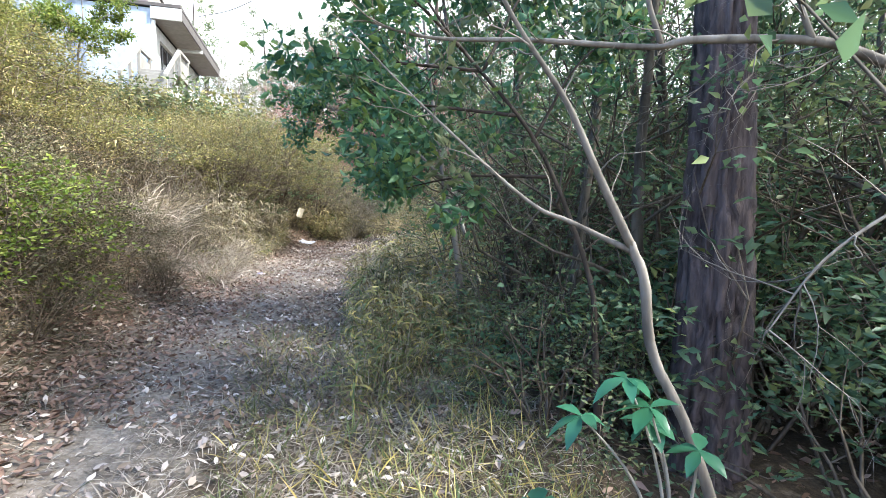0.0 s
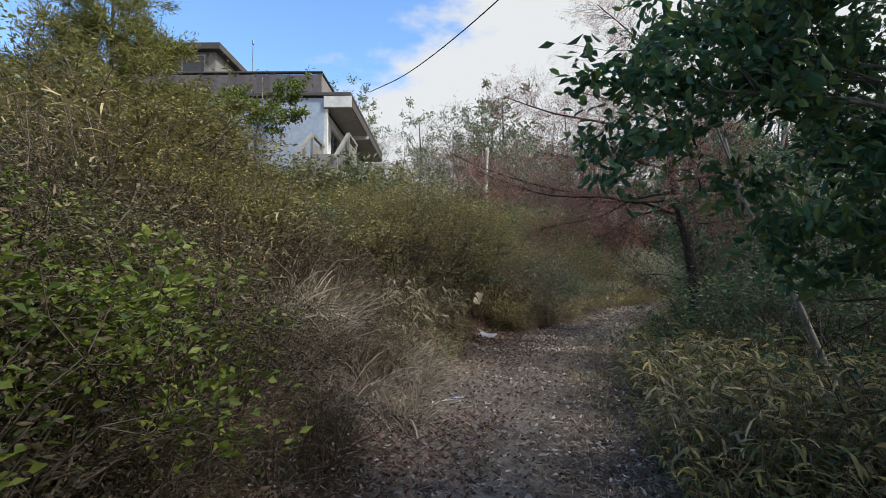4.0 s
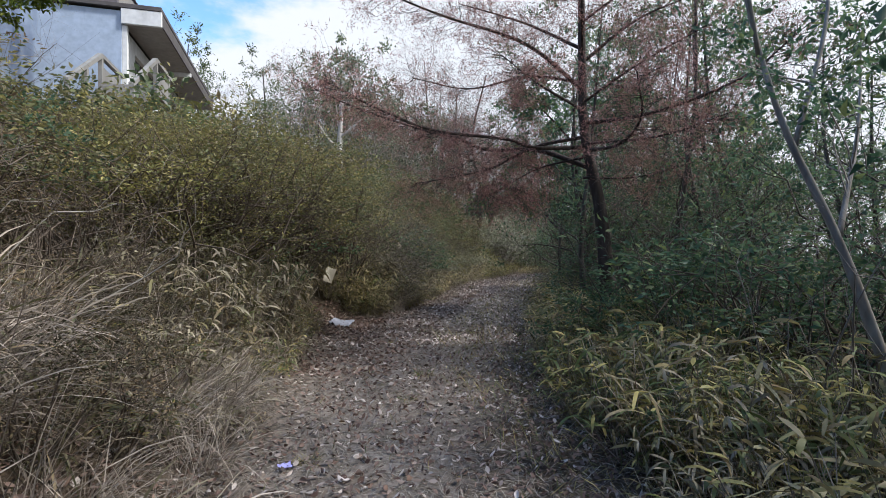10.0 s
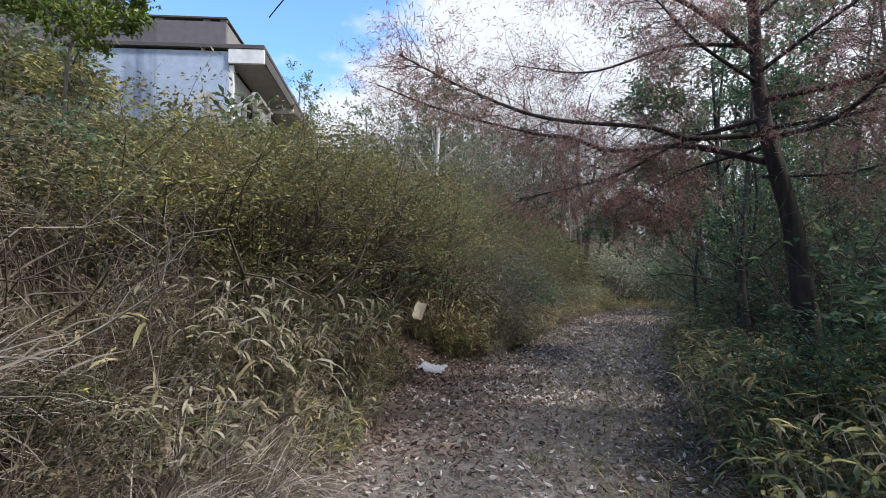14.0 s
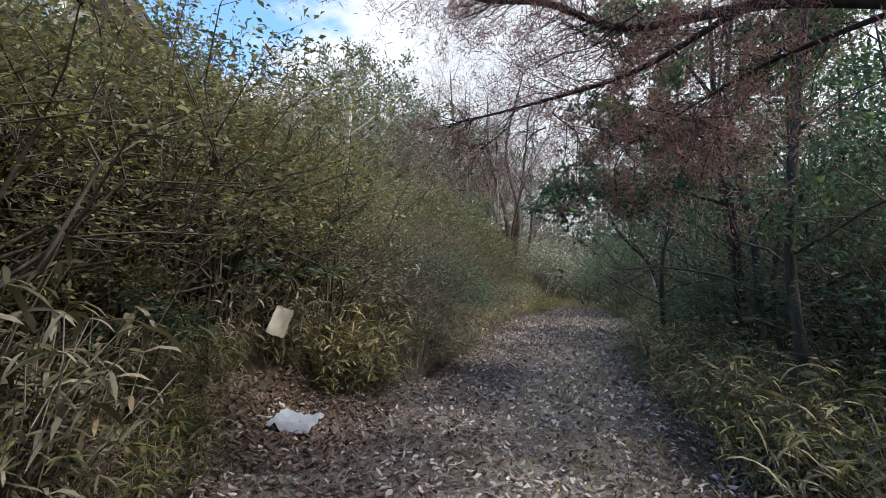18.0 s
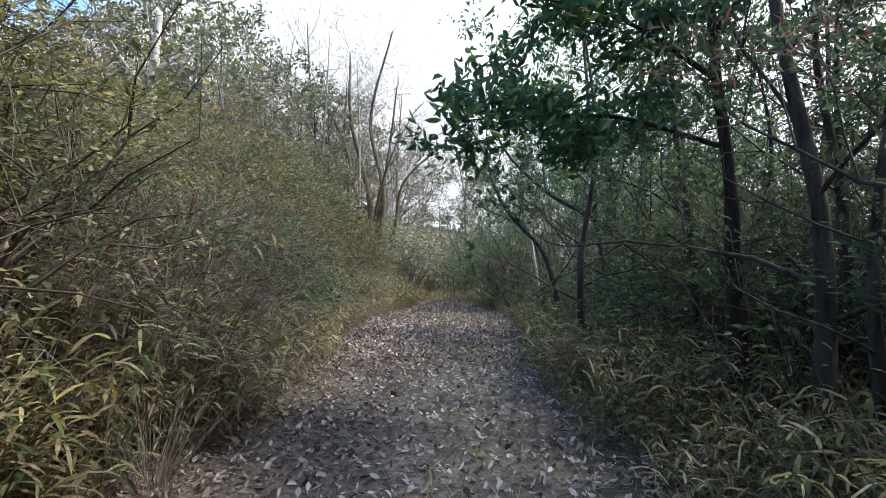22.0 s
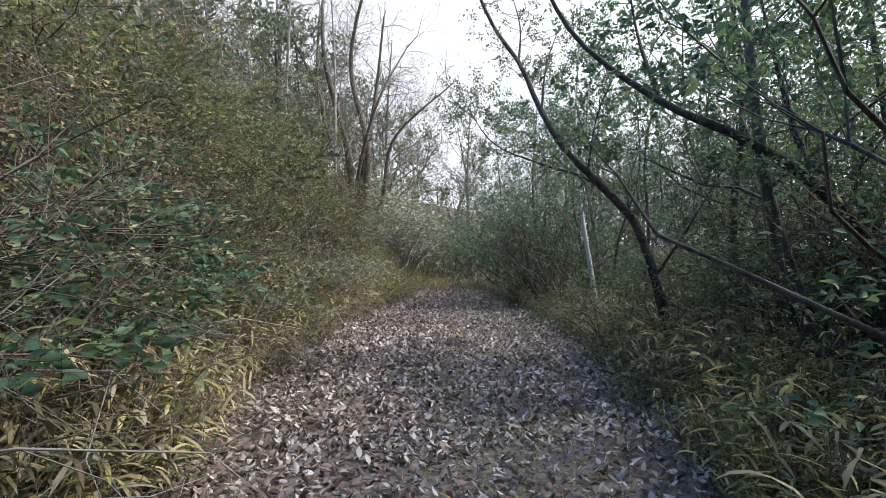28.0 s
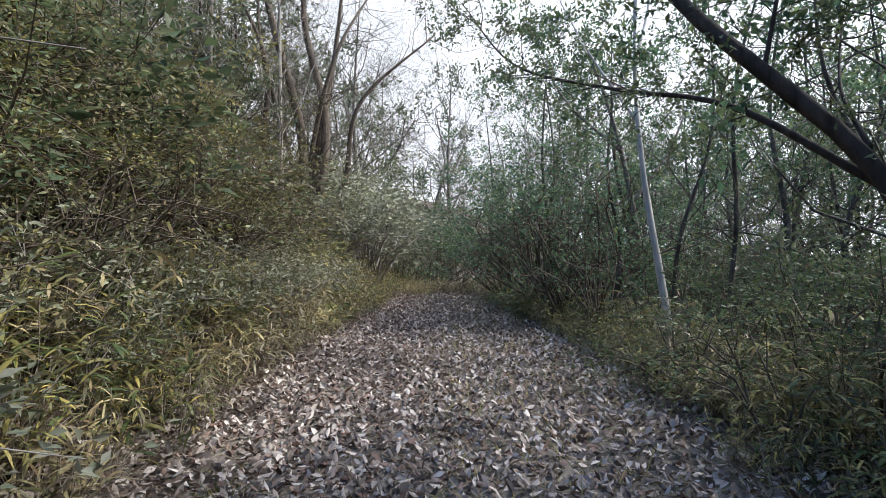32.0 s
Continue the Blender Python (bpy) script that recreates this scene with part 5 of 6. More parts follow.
for x in np.arange(-26, 30, 4.2):
    hill.put(rng.choice(3, p=[0.45, 0.35, 0.2]), stand(x + rng.uniform(-1.2, 1.2), 57 + rng.uniform(-2, 2), rng.uniform(0, 360), rng.uniform(1.45, 1.9), 0.1))
for x, y, s in ((-8.6, 33.2, 1.0), (-4.9, 33.0, 0.95), (-7.2, 35.2, 1.15), (-3.6, 34.8, 1.0), (-5.6, 36.8, 1.2), (-1.8, 39.0, 1.0), (0.5, 42.5, 1.1), (2.2, 46.0, 1.2)):
    hill.put(0, stand(x, y, rng.uniform(0, 360), s, 0.1))
for _ in range(16):
    yy = rng.uniform(27, 45)
    hill.put(rng.choice(3, p=[0.35, 0.2, 0.45]), stand(right_edge(yy) + rng.uniform(8.5, 14), yy, rng.uniform(0, 360), rng.uniform(0.7, 1.0), 0.1))
    far_bank.put(rng.choice(4, p=[0.3, 0.1, 0.55, 0.05]), stand(right_edge(yy) + rng.uniform(5.5, 11), yy, rng.uniform(0, 360), rng.uniform(1.2, 1.7), 0.1))
for y in np.arange(-1, 46, 3.4):
    for e in (13.0,):
        hill.put(2 if rng.uniform() < 0.6 else 0, stand(right_edge(y) + e + rng.uniform(-1, 1), y + rng.uniform(-1, 1), rng.uniform(0, 360), rng.uniform(0.95, 1.25), 0.1))
for x, y, s in ((3.5, 24.5, 0.75), (4.2, 24.6, 0.9), (4.5, 25.4, 1.0), (3.6, 25.9, 0.8), (4.7, 26.6, 1.0), (5.0, 24.0, 1.0), (4.2, 27.6, 0.9)):
    under.put(2, stand(x, y, rng.uniform(0, 360), s, 0.05))
for x, y, s in ((2.6, 42.0, 1.2), (3.9, 43.0, 1.2), (5.2, 43.6, 1.1), (6.6, 44.0, 1.2), (1.6, 41.0, 1.2), (8.2, 42.6, 1.1), (7.3, 42.0, 0.9)):
    under.put(2, stand(x, y, rng.uniform(0, 360), s, 0.05))
for x, y, s in ((3.4, 41.6, 1.2), (4.6, 41.8, 1.2), (5.8, 41.6, 1.2), (6.8, 40.8, 1.1), (5.2, 42.4, 1.4), (6.4, 42.2, 1.4), (7.6, 40.0, 1.1)):
    under.put(int(rng.integers(0, 3)), stand(x, y, rng.uniform(0, 360), s, 0.05))
for _ in range(22):
    sasa.put(2 if rng.uniform() < 0.7 else 0, stand(rng.uniform(3.2, 7.0), rng.uniform(38.6, 40.6), rng.uniform(0, 360), rng.uniform(0.5, 0.7), 0.03))
for x, y, s in ((5.6, 32.0, 1.5), (5.9, 33.4, 1.7), (6.3, 34.8, 1.6), (6.7, 36.2, 1.6), (6.0, 35.6, 1.2), (7.2, 37.6, 1.5), (7.6, 38.8, 1.4), (5.4, 30.6, 1.1), (6.4, 31.6, 1.7)):
    deep.put(0, stand(x, y, rng.uniform(0, 360), 0.68 * s, 0.05))
for x, y, s in ((3.1, 41.2, 1.7), (2.5, 40.8, 1.5), (3.7, 41.4, 1.4), (2.9, 40.6, 1.3), (3.3, 41.9, 1.8)):
    brush.put(2, stand(x, y, rng.uniform(0, 360), s, 0.05))

pale = Planter([make_shrub(25, "pale_shrub", PALEGREEN, "pale grey-green shrub with fine twigs at the trail's bend", stems=14, per=16, leaf=(0.085, 0.034), height=1.6, spread=0.75, pad=0.13, bark=PALE)])
for x, y, s in ((2.2, 40.6, 1.7), (3.0, 41.6, 2.1), (3.9, 42.2, 2.0), (1.4, 39.6, 1.5), (4.8, 42.6, 1.8), (2.6, 42.8, 2.3), (0.6, 38.4, 1.5), (2.3, 37.4, 1.9), (2.9, 38.2, 2.0), (1.7, 38.0, 2.0), (3.1, 39.2, 1.8), (5.6, 43.2, 2.0), (1.0, 41.0, 2.0)):
    pale.put(0, stand(x, y, rng.uniform(0, 360), s, 0.05))
for y in np.arange(24.2, 34.0, 0.75):
    pale.put(0, stand(left_edge(y) - rng.uniform(0.35, 1.2), y, rng.uniform(0, 360), rng.uniform(0.6, 0.9), 0.05))

wood_rng = np.random.default_rng(77)
for k in range(26):
    yy = 14.2 + 10.5 * (k + wood_rng.uniform()) / 26
    deep.put(1 if k % 3 else 0, stand(right_edge(yy) + wood_rng.uniform(2.2, 3.9), yy, wood_rng.uniform(0, 360), wood_rng.uniform(0.7, 1.0), 0.05))
for k in range(7):
    yy = 15.0 + 1.4 * k
    woods.put(k % 3, stand(right_edge(yy) + wood_rng.uniform(2.4, 4.2), yy, wood_rng.uniform(0, 360), wood_rng.uniform(0.75, 0.95), 0.05, (wood_rng.uniform(-8, 8), wood_rng.uniform(-9, 9))))

# ---- single trees that stand out ----
make_hero(101, "furrowed_tree", "thick tree trunk with dark furrowed bark beside the trail", [(1.8, 3.02, -0.5), (1.77, 3.0, 1.0), (1.74, 3.02, 2.4), (1.7, 3.05, 5), (1.8, 3.0, 8.5)], 0.215, TRUNKB,
          [([(1.72, 3.02, 3.2), (1.0, 3.3, 4.0), (0.2, 3.4, 4.6)], 0.06), ([(1.75, 3.0, 3.8), (2.6, 2.6, 4.6), (3.4, 2.5, 5.2)], 0.06), ([(1.75, 3.0, 4.6), (1.6, 3.9, 5.5), (1.4, 4.8, 6.0)], 0.05)],
          EVERGREEN, (0.8, 2), 0.14, (0.1, 0.042), 7, sides=52, rough=0.012, taper=0.6, ridges=0.19)
make_hero(102, "forked_sapling", "pale leaning sapling that forks into two bare limbs", [(1.27, 1.92, 0.0), (1.1, 1.98, 0.5), (0.95, 2.03, 0.83), (0.91, 2.05, 1.12), (0.85, 2.07, 1.28)], 0.024, GREYB,
          [([(0.86, 2.07, 1.26), (0.7, 2.05, 1.55), (0.54, 2.03, 1.85), (0.27, 1.97, 2.21), (0.05, 1.95, 2.7)], 0.021), ([(0.87, 2.07, 1.24), (0.62, 2.15, 1.36), (0.42, 2.2, 1.46), (-0.03, 2.35, 1.87), (-0.4, 2.46, 2.25)], 0.014)],
          None, (0.35, 1), 0.22, taper=0.15, sides=9, twig_r=0.004)
make_hero(103, "overhanging_bare_tree", "grey bare tree with long limbs that reach over the trail", [(3.0, 2.2, 0.0), (2.9, 2.2, 1.0), (2.7, 2.2, 1.7), (2.35, 2.25, 2.05)], 0.055, GREYB,
          [([(2.4, 2.25, 2.02), (2.09, 2.31, 2.12), (1.78, 2.33, 2.21), (1.24, 2.39, 2.22), (1.05, 2.45, 2.2), (0.5, 2.56, 2.25), (-0.01, 2.69, 2.29), (-0.4, 2.75, 2.4)], 0.029),
           ([(1.76, 2.33, 2.2), (1.65, 2.3, 2.4), (1.55, 2.3, 2.8)], 0.018), ([(1.1, 2.44, 2.2), (1.0, 2.4, 2.5), (1.1, 2.3, 2.9)], 0.016),
           ([(2.7, 2.2, 1.7), (2.2, 2.1, 1.55), (1.7, 2.05, 1.25), (1.4, 2.0, 0.9)], 0.014)],
          None, (0.5, 2), 0.13, taper=0.3, sides=9, twig_r=0.005)
make_hero(104, "evergreen_sapling", "slanting evergreen sapling whose leafy boughs hang over the trail", [(1.06, 2.9, -0.03), (1.01, 2.9, 0.6), (0.95, 2.92, 1.05), (0.62, 2.95, 1.8), (0.11, 2.98, 2.4), (-0.3, 3.05, 3.0)], 0.022, DARKB,
          [([(0.5, 2.96, 1.95), (0.0, 3.0, 2.0), (-0.5, 2.8, 2.0)], 0.012), ([(0.3, 2.97, 2.2), (-0.3, 3.2, 2.3), (-0.8, 3.3, 2.35)], 0.012), ([(0.2, 2.98, 2.3), (-0.2, 2.8, 2.6), (-0.6, 2.6, 2.7)], 0.012),
           ([(0.7, 2.94, 1.6), (0.2, 3.2, 1.6), (-0.3, 3.5, 1.5)], 0.012), ([(0.1, 3.0, 2.4), (0.0, 3.5, 3.0), (-0.3, 3.9, 3.2)], 0.012), ([(0.6, 2.95, 1.8), (0.9, 3.1, 2.3), (1.3, 3.2, 2.6)], 0.012), ([(0.3, 2.97, 2.2), (0.6, 3.2, 2.8), (1.0, 3.4, 3.2)], 0.012)],
          BROAD, (0.34, 1), 0.09, (0.07, 0.036), 4, sides=8, twig_r=0.004)
make_hero(105, "evergreen_sapling", "broad-leaved evergreen whose boughs lean over the trail", [(0.4, 5.4, 0), (0.3, 5.4, 1.0), (0.1, 5.45, 2.0), (-0.1, 5.5, 3.4)], 0.045, GREYB,
          [([(0.15, 5.4, 1.7), (-0.4, 5.5, 2.2), (-1.0, 5.75, 2.45), (-1.45, 5.85, 2.5)], 0.016), ([(0.1, 5.45, 2.1), (-0.3, 5.8, 2.5), (-0.6, 6.1, 2.7)], 0.016), ([(0.0, 5.5, 2.6), (-0.6, 5.7, 2.85), (-1.15, 5.9, 2.9)], 0.016), ([(0.25, 5.4, 1.3), (-0.2, 5.9, 1.7), (-0.5, 6.2, 2.0)], 0.014),
           ([(0.0, 5.5, 2.9), (-0.4, 5.9, 3.3), (-0.8, 6.2, 3.4)], 0.014), ([(0.2, 5.42, 1.6), (0.1, 6.0, 2.1), (0.0, 6.5, 2.4)], 0.014), ([(0.0, 5.5, 2.9), (0.3, 6.0, 3.3), (0.4, 6.6, 3.4)], 0.014)],
          BROAD, (0.42, 1), 0.07, (0.07, 0.034), 6, sides=8, twig_r=0.005)
make_big_leaf_sapling(106, (0.95, 1.75, 0.02), [((0.72, 1.72, 0.82), 7), ((0.85, 1.8, 0.62), 7), ((1.0, 1.72, 0.55), 6), ((0.62, 1.9, 0.6), 6), ((0.8, 1.7, 0.72), 6)], "young plant with large glossy palmate leaves", (0.12, 0.062))
make_big_leaf_sapling(107, (0.45, 1.75, 0.02), [((0.42, 1.72, 0.34), 4), ((0.5, 1.66, 0.22), 3)], "low seedling with rounded bluish leaves", (0.14, 0.09))
CONIFER = [
    ([(0.26, 13.35, 2.75), (-0.4, 14.0, 3.15), (-1.15, 14.5, 3.26), (-1.7, 14.6, 3.5), (-2.22, 14.8, 3.66), (-3.5, 15.0, 4.14), (-4.6, 15.2, 4.7)], 0.042),
    ([(0.12, 13.3, 3.05), (-0.6, 13.2, 3.02), (-1.07, 13.0, 3.1), (-2.11, 12.6, 3.13), (-2.84, 12.2, 3.32), (-3.37, 11.8, 3.5)], 0.034),
    ([(0.12, 13.3, 3.2), (-0.5, 13.8, 3.15), (-1.1, 14.4, 2.92), (-1.7, 14.8, 2.84), (-2.38, 15.1, 2.76)], 0.03),
    ([(0.12, 13.3, 2.9), (-0.3, 14.2, 2.9), (-0.6, 14.8, 2.78), (-1.0, 15.2, 2.55)], 0.02),
    ([(0.12, 13.3, 3.9), (-0.8, 12.9, 4.4), (-2.0, 12.7, 4.7), (-3.0, 12.9, 5.2)], 0.034),
    ([(0.12, 13.3, 4.5), (-0.6, 14.0, 5.2), (-1.6, 14.6, 5.8)], 0.03),
    ([(0.12, 13.3, 3.4), (0.9, 12.7, 3.4), (1.8, 12.2, 3.7), (2.4, 12.0, 4.2)], 0.034),
    ([(0.12, 13.3, 4.3), (1.0, 13.4, 5.0), (2.0, 13.3, 5.4)], 0.03),
    ([(0.2, 13.3, 3.0), (0.3, 12.4, 2.9), (0.2, 11.5, 3.0), (-0.1, 10.9, 3.3)], 0.03),
    ([(0.12, 13.3, 5.2), (-0.5, 12.8, 6.0), (-1.2, 12.3, 6.5)], 0.026), ([(0.12, 13.3, 5.8), (0.7, 13.9, 6.4), (1.2, 14.3, 6.8)], 0.024),
    ([(0.12, 13.3, 4.0), (-0.6, 13.6, 4.2), (-1.5, 13.9, 4.1), (-2.4, 14.0, 4.3)], 0.026), ([(0.12, 13.3, 3.1), (0.8, 12.4, 3.0), (1.3, 11.6, 3.1)], 0.024), ([(0.12, 13.3, 3.7), (0.5, 12.4, 3.9), (0.9, 11.4, 4.0)], 0.024), ([(0.12, 13.3, 4.4), (-0.2, 12.3, 4.8), (-0.5, 11.4, 5.0)], 0.024),
    ([(0.12, 13.3, 4.9), (0.9, 12.6, 5.3), (1.6, 12.0, 5.5)], 0.022), ([(0.12, 13.3, 2.6), (0.9, 13.2, 2.6), (1.7, 13.0, 2.8)], 0.02), ([(0.12, 13.3, 3.6), (-0.7, 12.5, 3.7), (-1.3, 11.7, 3.75)], 0.024),
]
# hanging sprays of dead needles near the limb ends
spray_rng = np.random.default_rng(9)
for cx, cy, cz, count in ((-1.3, 14.95, 2.75, 3), (-0.8, 14.8, 2.7, 3), (-1.9, 15.0, 2.75, 2), (-1.3, 14.5, 3.25, 2)):
    for _ in range(count):
        a, w = spray_rng.uniform(0, 2 * math.pi), spray_rng.uniform(0.25, 0.45)
        cxx, cyy = cx + spray_rng.uniform(-0.3, 0.3), cy + spray_rng.uniform(-0.3, 0.3)
        CONIFER.append(([(cxx, cyy, cz), (cxx + 0.5 * w * math.cos(a), cyy + 0.5 * w * math.sin(a), cz - 0.08), (cxx + w * math.cos(a), cyy + w * math.sin(a), cz - 0.25 * spray_rng.uniform(0.3, 1.5))], 0.007))
make_hero(108, "brown_conifer", "half-dead conifer with long bare limbs and rusty twigs", [(0.6, 13.45, -0.05), (0.5, 13.4, 1.2), (0.39, 13.35, 2.16), (0.15, 13.3, 3.3), (0.12, 13.3, 4.6), (0.1, 13.3, 8.5)], 0.13, DARKB, CONIFER,
          RUST, (0.42, 2), 0.032, (0.055, 0.006), 3, -0.03, 0.4, sides=12, twig_r=0.0045, bend=0.2)
make_hero(109, "pale_sapling", "slim pale sapling leaning over the undergrowth", [(0.95, 9.0, 0), (0.7, 9.1, 0.8), (0.44, 9.14, 1.58), (0.1, 9.2, 2.4), (-0.1, 9.3, 3.4)], 0.045, PALE,
          [([(0.2, 9.2, 2.2), (0.6, 9.4, 3.2), (0.8, 9.7, 4.2)], 0.02), ([(0.44, 9.14, 1.6), (0.9, 9.5, 2.4), (1.2, 9.8, 3.2)], 0.02), ([(0.0, 9.25, 2.8), (-0.3, 9.0, 3.6), (-0.4, 8.8, 4.4)], 0.016)],
          EVERGREEN, (0.6, 2), 0.15, (0.07, 0.03), 3, sides=9)
make_hero(110, "dark_tree", "dark slanting trunk among the evergreens", [(1.95, 18.4, 0), (1.85, 18.4, 1.2), (1.78, 18.36, 2.3), (1.55, 18.3, 3.6), (1.5, 18.3, 6.0)], 0.095, DARKB,
          [([(1.6, 18.3, 3.2), (0.8, 18.6, 3.8), (-0.1, 18.8, 4.0)], 0.03), ([(1.55, 18.3, 3.6), (2.2, 18.0, 4.6), (2.8, 17.8, 5.2)], 0.035), ([(1.7, 18.35, 2.6), (0.9, 18.7, 2.9), (0.0, 18.9, 2.9), (-0.75, 18.8, 2.75)], 0.026),
           ([(1.5, 18.3, 4.2), (0.7, 18.0, 4.9), (0.2, 17.8, 5.2)], 0.03)],
          BROAD, (0.5, 1), 0.08, (0.13, 0.05), 5, sides=10)
make_hero(111, "leaning_tree", "dark mossy tree leaning over the trail", [(3.66, 24.8, -0.05), (3.52, 24.93, 1.0), (3.4, 25.15, 1.75), (3.2, 25.35, 2.2), (2.72, 25.75, 2.85), (2.56, 26.3, 3.6), (2.62, 27.2, 4.66), (2.4, 27.9, 5.6), (2.1, 28.5, 7.0)], 0.062, DARKB,
          [([(3.4, 25.2, 1.85), (3.3, 26.2, 2.6), (3.0, 27.2, 3.0), (2.6, 28.4, 3.6), (2.3, 29.2, 4.6)], 0.03), ([(2.56, 26.3, 3.6), (2.9, 26.8, 4.5), (3.4, 27.3, 5.4)], 0.022), ([(2.6, 27.2, 4.66), (2.9, 27.8, 5.6), (2.9, 28.3, 6.6)], 0.022),
           ([(2.9, 25.6, 2.6), (3.0, 25.5, 3.4), (3.4, 25.5, 4.2)], 0.016), ([(3.5, 24.95, 1.2), (4.0, 24.8, 2.0), (4.7, 24.8, 3.0)], 0.022), ([(3.3, 25.25, 2.1), (3.6, 25.6, 2.6), (4.1, 25.9, 3.3)], 0.018)],
          MIDGREEN, (0.6, 2), 0.13, (0.055, 0.026), 4, sides=11, taper=0.55, flare=0.6)
make_hero(112, "broken_tree", "grey snapped tree with its bough broken off", [(6.9, 31.2, 0), (6.8, 31.3, 1.6), (6.6, 31.4, 3.0), (6.3, 31.5, 4.2), (5.9, 31.7, 5.5)], 0.08, GREYB,
          [([(6.7, 31.35, 2.4), (7.6, 31.4, 3.4), (8.4, 31.6, 4.6)], 0.045), ([(6.5, 31.4, 3.4), (5.6, 31.9, 4.4), (5.2, 32.4, 5.6)], 0.04)],
          EVERGREEN, (0.8, 2), 0.2, (0.09, 0.036), 4, sides=9)
make_hero(113, "lichen_tree", "slim pale tree trunk patched with lichen", [(5.0, 28.5, 0), (4.9, 28.65, 1.2), (4.75, 28.8, 2.6), (4.7, 28.9, 4.2), (4.9, 29.0, 7.0)], 0.06, DEAD,
          [([(4.72, 28.85, 3.2), (4.2, 29.2, 4.2), (3.9, 29.6, 5.2)], 0.025), ([(4.7, 28.9, 4.0), (5.3, 29.3, 5.2), (5.5, 29.6, 6.2)], 0.025)], EVERGREEN, (0.6, 2), 0.15, (0.08, 0.034), 4, sides=9)
make_hero(114, "dead_tree", "bleached dead tree with a forked broken top", [(-6.35, 30.5, 3.2), (-6.33, 30.5, 5.4), (-6.31, 30.5, 7.0), (-6.27, 30.5, 7.8), (-6.2, 30.5, 8.9)], 0.17, DEAD,
          [([(-6.31, 30.5, 7.1), (-5.8, 30.4, 7.5), (-5.25, 30.4, 8.0)], 0.1), ([(-6.33, 30.5, 6.5), (-6.9, 30.4, 7.1), (-7.4, 30.4, 7.9)], 0.08), ([(-6.28, 30.5, 7.9), (-6.45, 30.5, 8.4), (-6.5, 30.4, 8.9)], 0.04)],
          None, (0.3, 0), 0.6, sides=10, taper=0.5, twig_r=0.01)
make_hero(115, "overhanging_bough_tree", "dark tree whose bough slants over the trail", [(5.0, 22.8, 0), (4.7, 23.0, 1.2), (4.1, 23.25, 2.1), (3.4, 23.55, 2.65), (2.85, 24.1, 3.15), (2.3, 24.9, 4.1), (2.0, 25.4, 5.2)], 0.08, DARKB,
          [([(4.0, 23.3, 2.2), (4.2, 23.8, 3.4), (4.3, 24.2, 4.8)], 0.045), ([(2.85, 24.1, 3.15), (3.1, 24.8, 4.2), (3.2, 25.2, 5.4)], 0.03), ([(4.5, 23.1, 1.6), (5.2, 23.2, 2.8), (5.8, 23.2, 4.0)], 0.045)],
          EVERGREEN, (0.8, 2), 0.16, (0.09, 0.038), 4, sides=10)
clump_rng = np.random.default_rng(41)
CLUMP = []
for dx, dy, h, r in ((-1.7, 0.2, 8.6, 0.08), (-0.7, 0.5, 11.0, 0.1), (0.35, -0.2, 11.6, 0.1), (1.3, 0.3, 9.4, 0.085), (2.9, 0.1, 7.0, 0.07), (-3.0, -0.1, 6.2, 0.06), (2.0, -0.8, 8.2, 0.06), (-1.2, 1.0, 9.6, 0.06)):
    w = clump_rng.normal(size=(3, 2)) * 0.45
    CLUMP.append(([(0.95 + 0.1 * dx, 37.7 + 0.1 * dy, 1.6), (0.95 + 0.3 * dx + w[0, 0], 37.7 + 0.3 * dy + w[0, 1], 1.2 + 0.32 * h), (0.95 + 0.62 * dx + w[1, 0], 37.7 + 0.62 * dy + w[1, 1], 1.1 + 0.66 * h), (0.95 + dx + w[2, 0], 37.7 + dy + w[2, 1], 1.0 + h)], 1.7 * r))
make_hero(118, "bare_tree", "many-stemmed leafless tree with grey curving stems at the bend", [(0.95, 37.7, float(ground_z(0.95, 37.7)) - 0.1), (0.95, 37.7, 1.6), (1.0, 37.75, 2.6), (1.05, 37.8, 4.0)], 0.3, TWIG, CLUMP,
          None, (1.5, 3), 0.26, droop=0.07, flat=0.8, sides=10, twig_r=0.014, bend=0.2, shrink=0.62)
# evergreen saplings and a pine on the bank
make_hero(116, "bank_evergreen", "bright green evergreen sapling on the bank", [(-10.1, 15.0, float(ground_z(-10.1, 15.0)) - 0.05), (-10.10, 15.00, 5.40), (-10.00, 15.10, 6.20), (-10.00, 15.10, 7.20)], 0.04, GREYB,
          [([(-10.05, 15.05, 5.40), (-9.50, 14.80, 5.80), (-9.00, 14.70, 5.90)], 0.015), ([(-10.00, 15.10, 6.00), (-10.50, 14.80, 6.40), (-11.00, 14.70, 6.60)], 0.015), ([(-10.00, 15.10, 6.20), (-9.50, 15.40, 6.70), (-9.20, 15.60, 7.00)], 0.015), ([(-10.00, 15.10, 5.80), (-10.00, 14.40, 6.10), (-9.90, 13.90, 6.20)], 0.015)],
          YOUNG, (0.4, 1), 0.075, (0.11, 0.046), 5, sides=7)
pine_rng = np.random.default_rng(18)
PINE = []
for k in range(22):
    a, z = 2.4 * k, 3.6 + 3.5 * k / 22
    w = (2.15 - 0.06 * k) * pine_rng.uniform(0.75, 1.1)
    PINE.append(([(-11.15, 11.35, z), (-11.15 + 0.55 * w * math.cos(a), 11.35 + 0.55 * w * math.sin(a), z + 0.25), (-11.15 + w * math.cos(a), 11.35 + w * math.sin(a), z + 0.4)], 0.022))
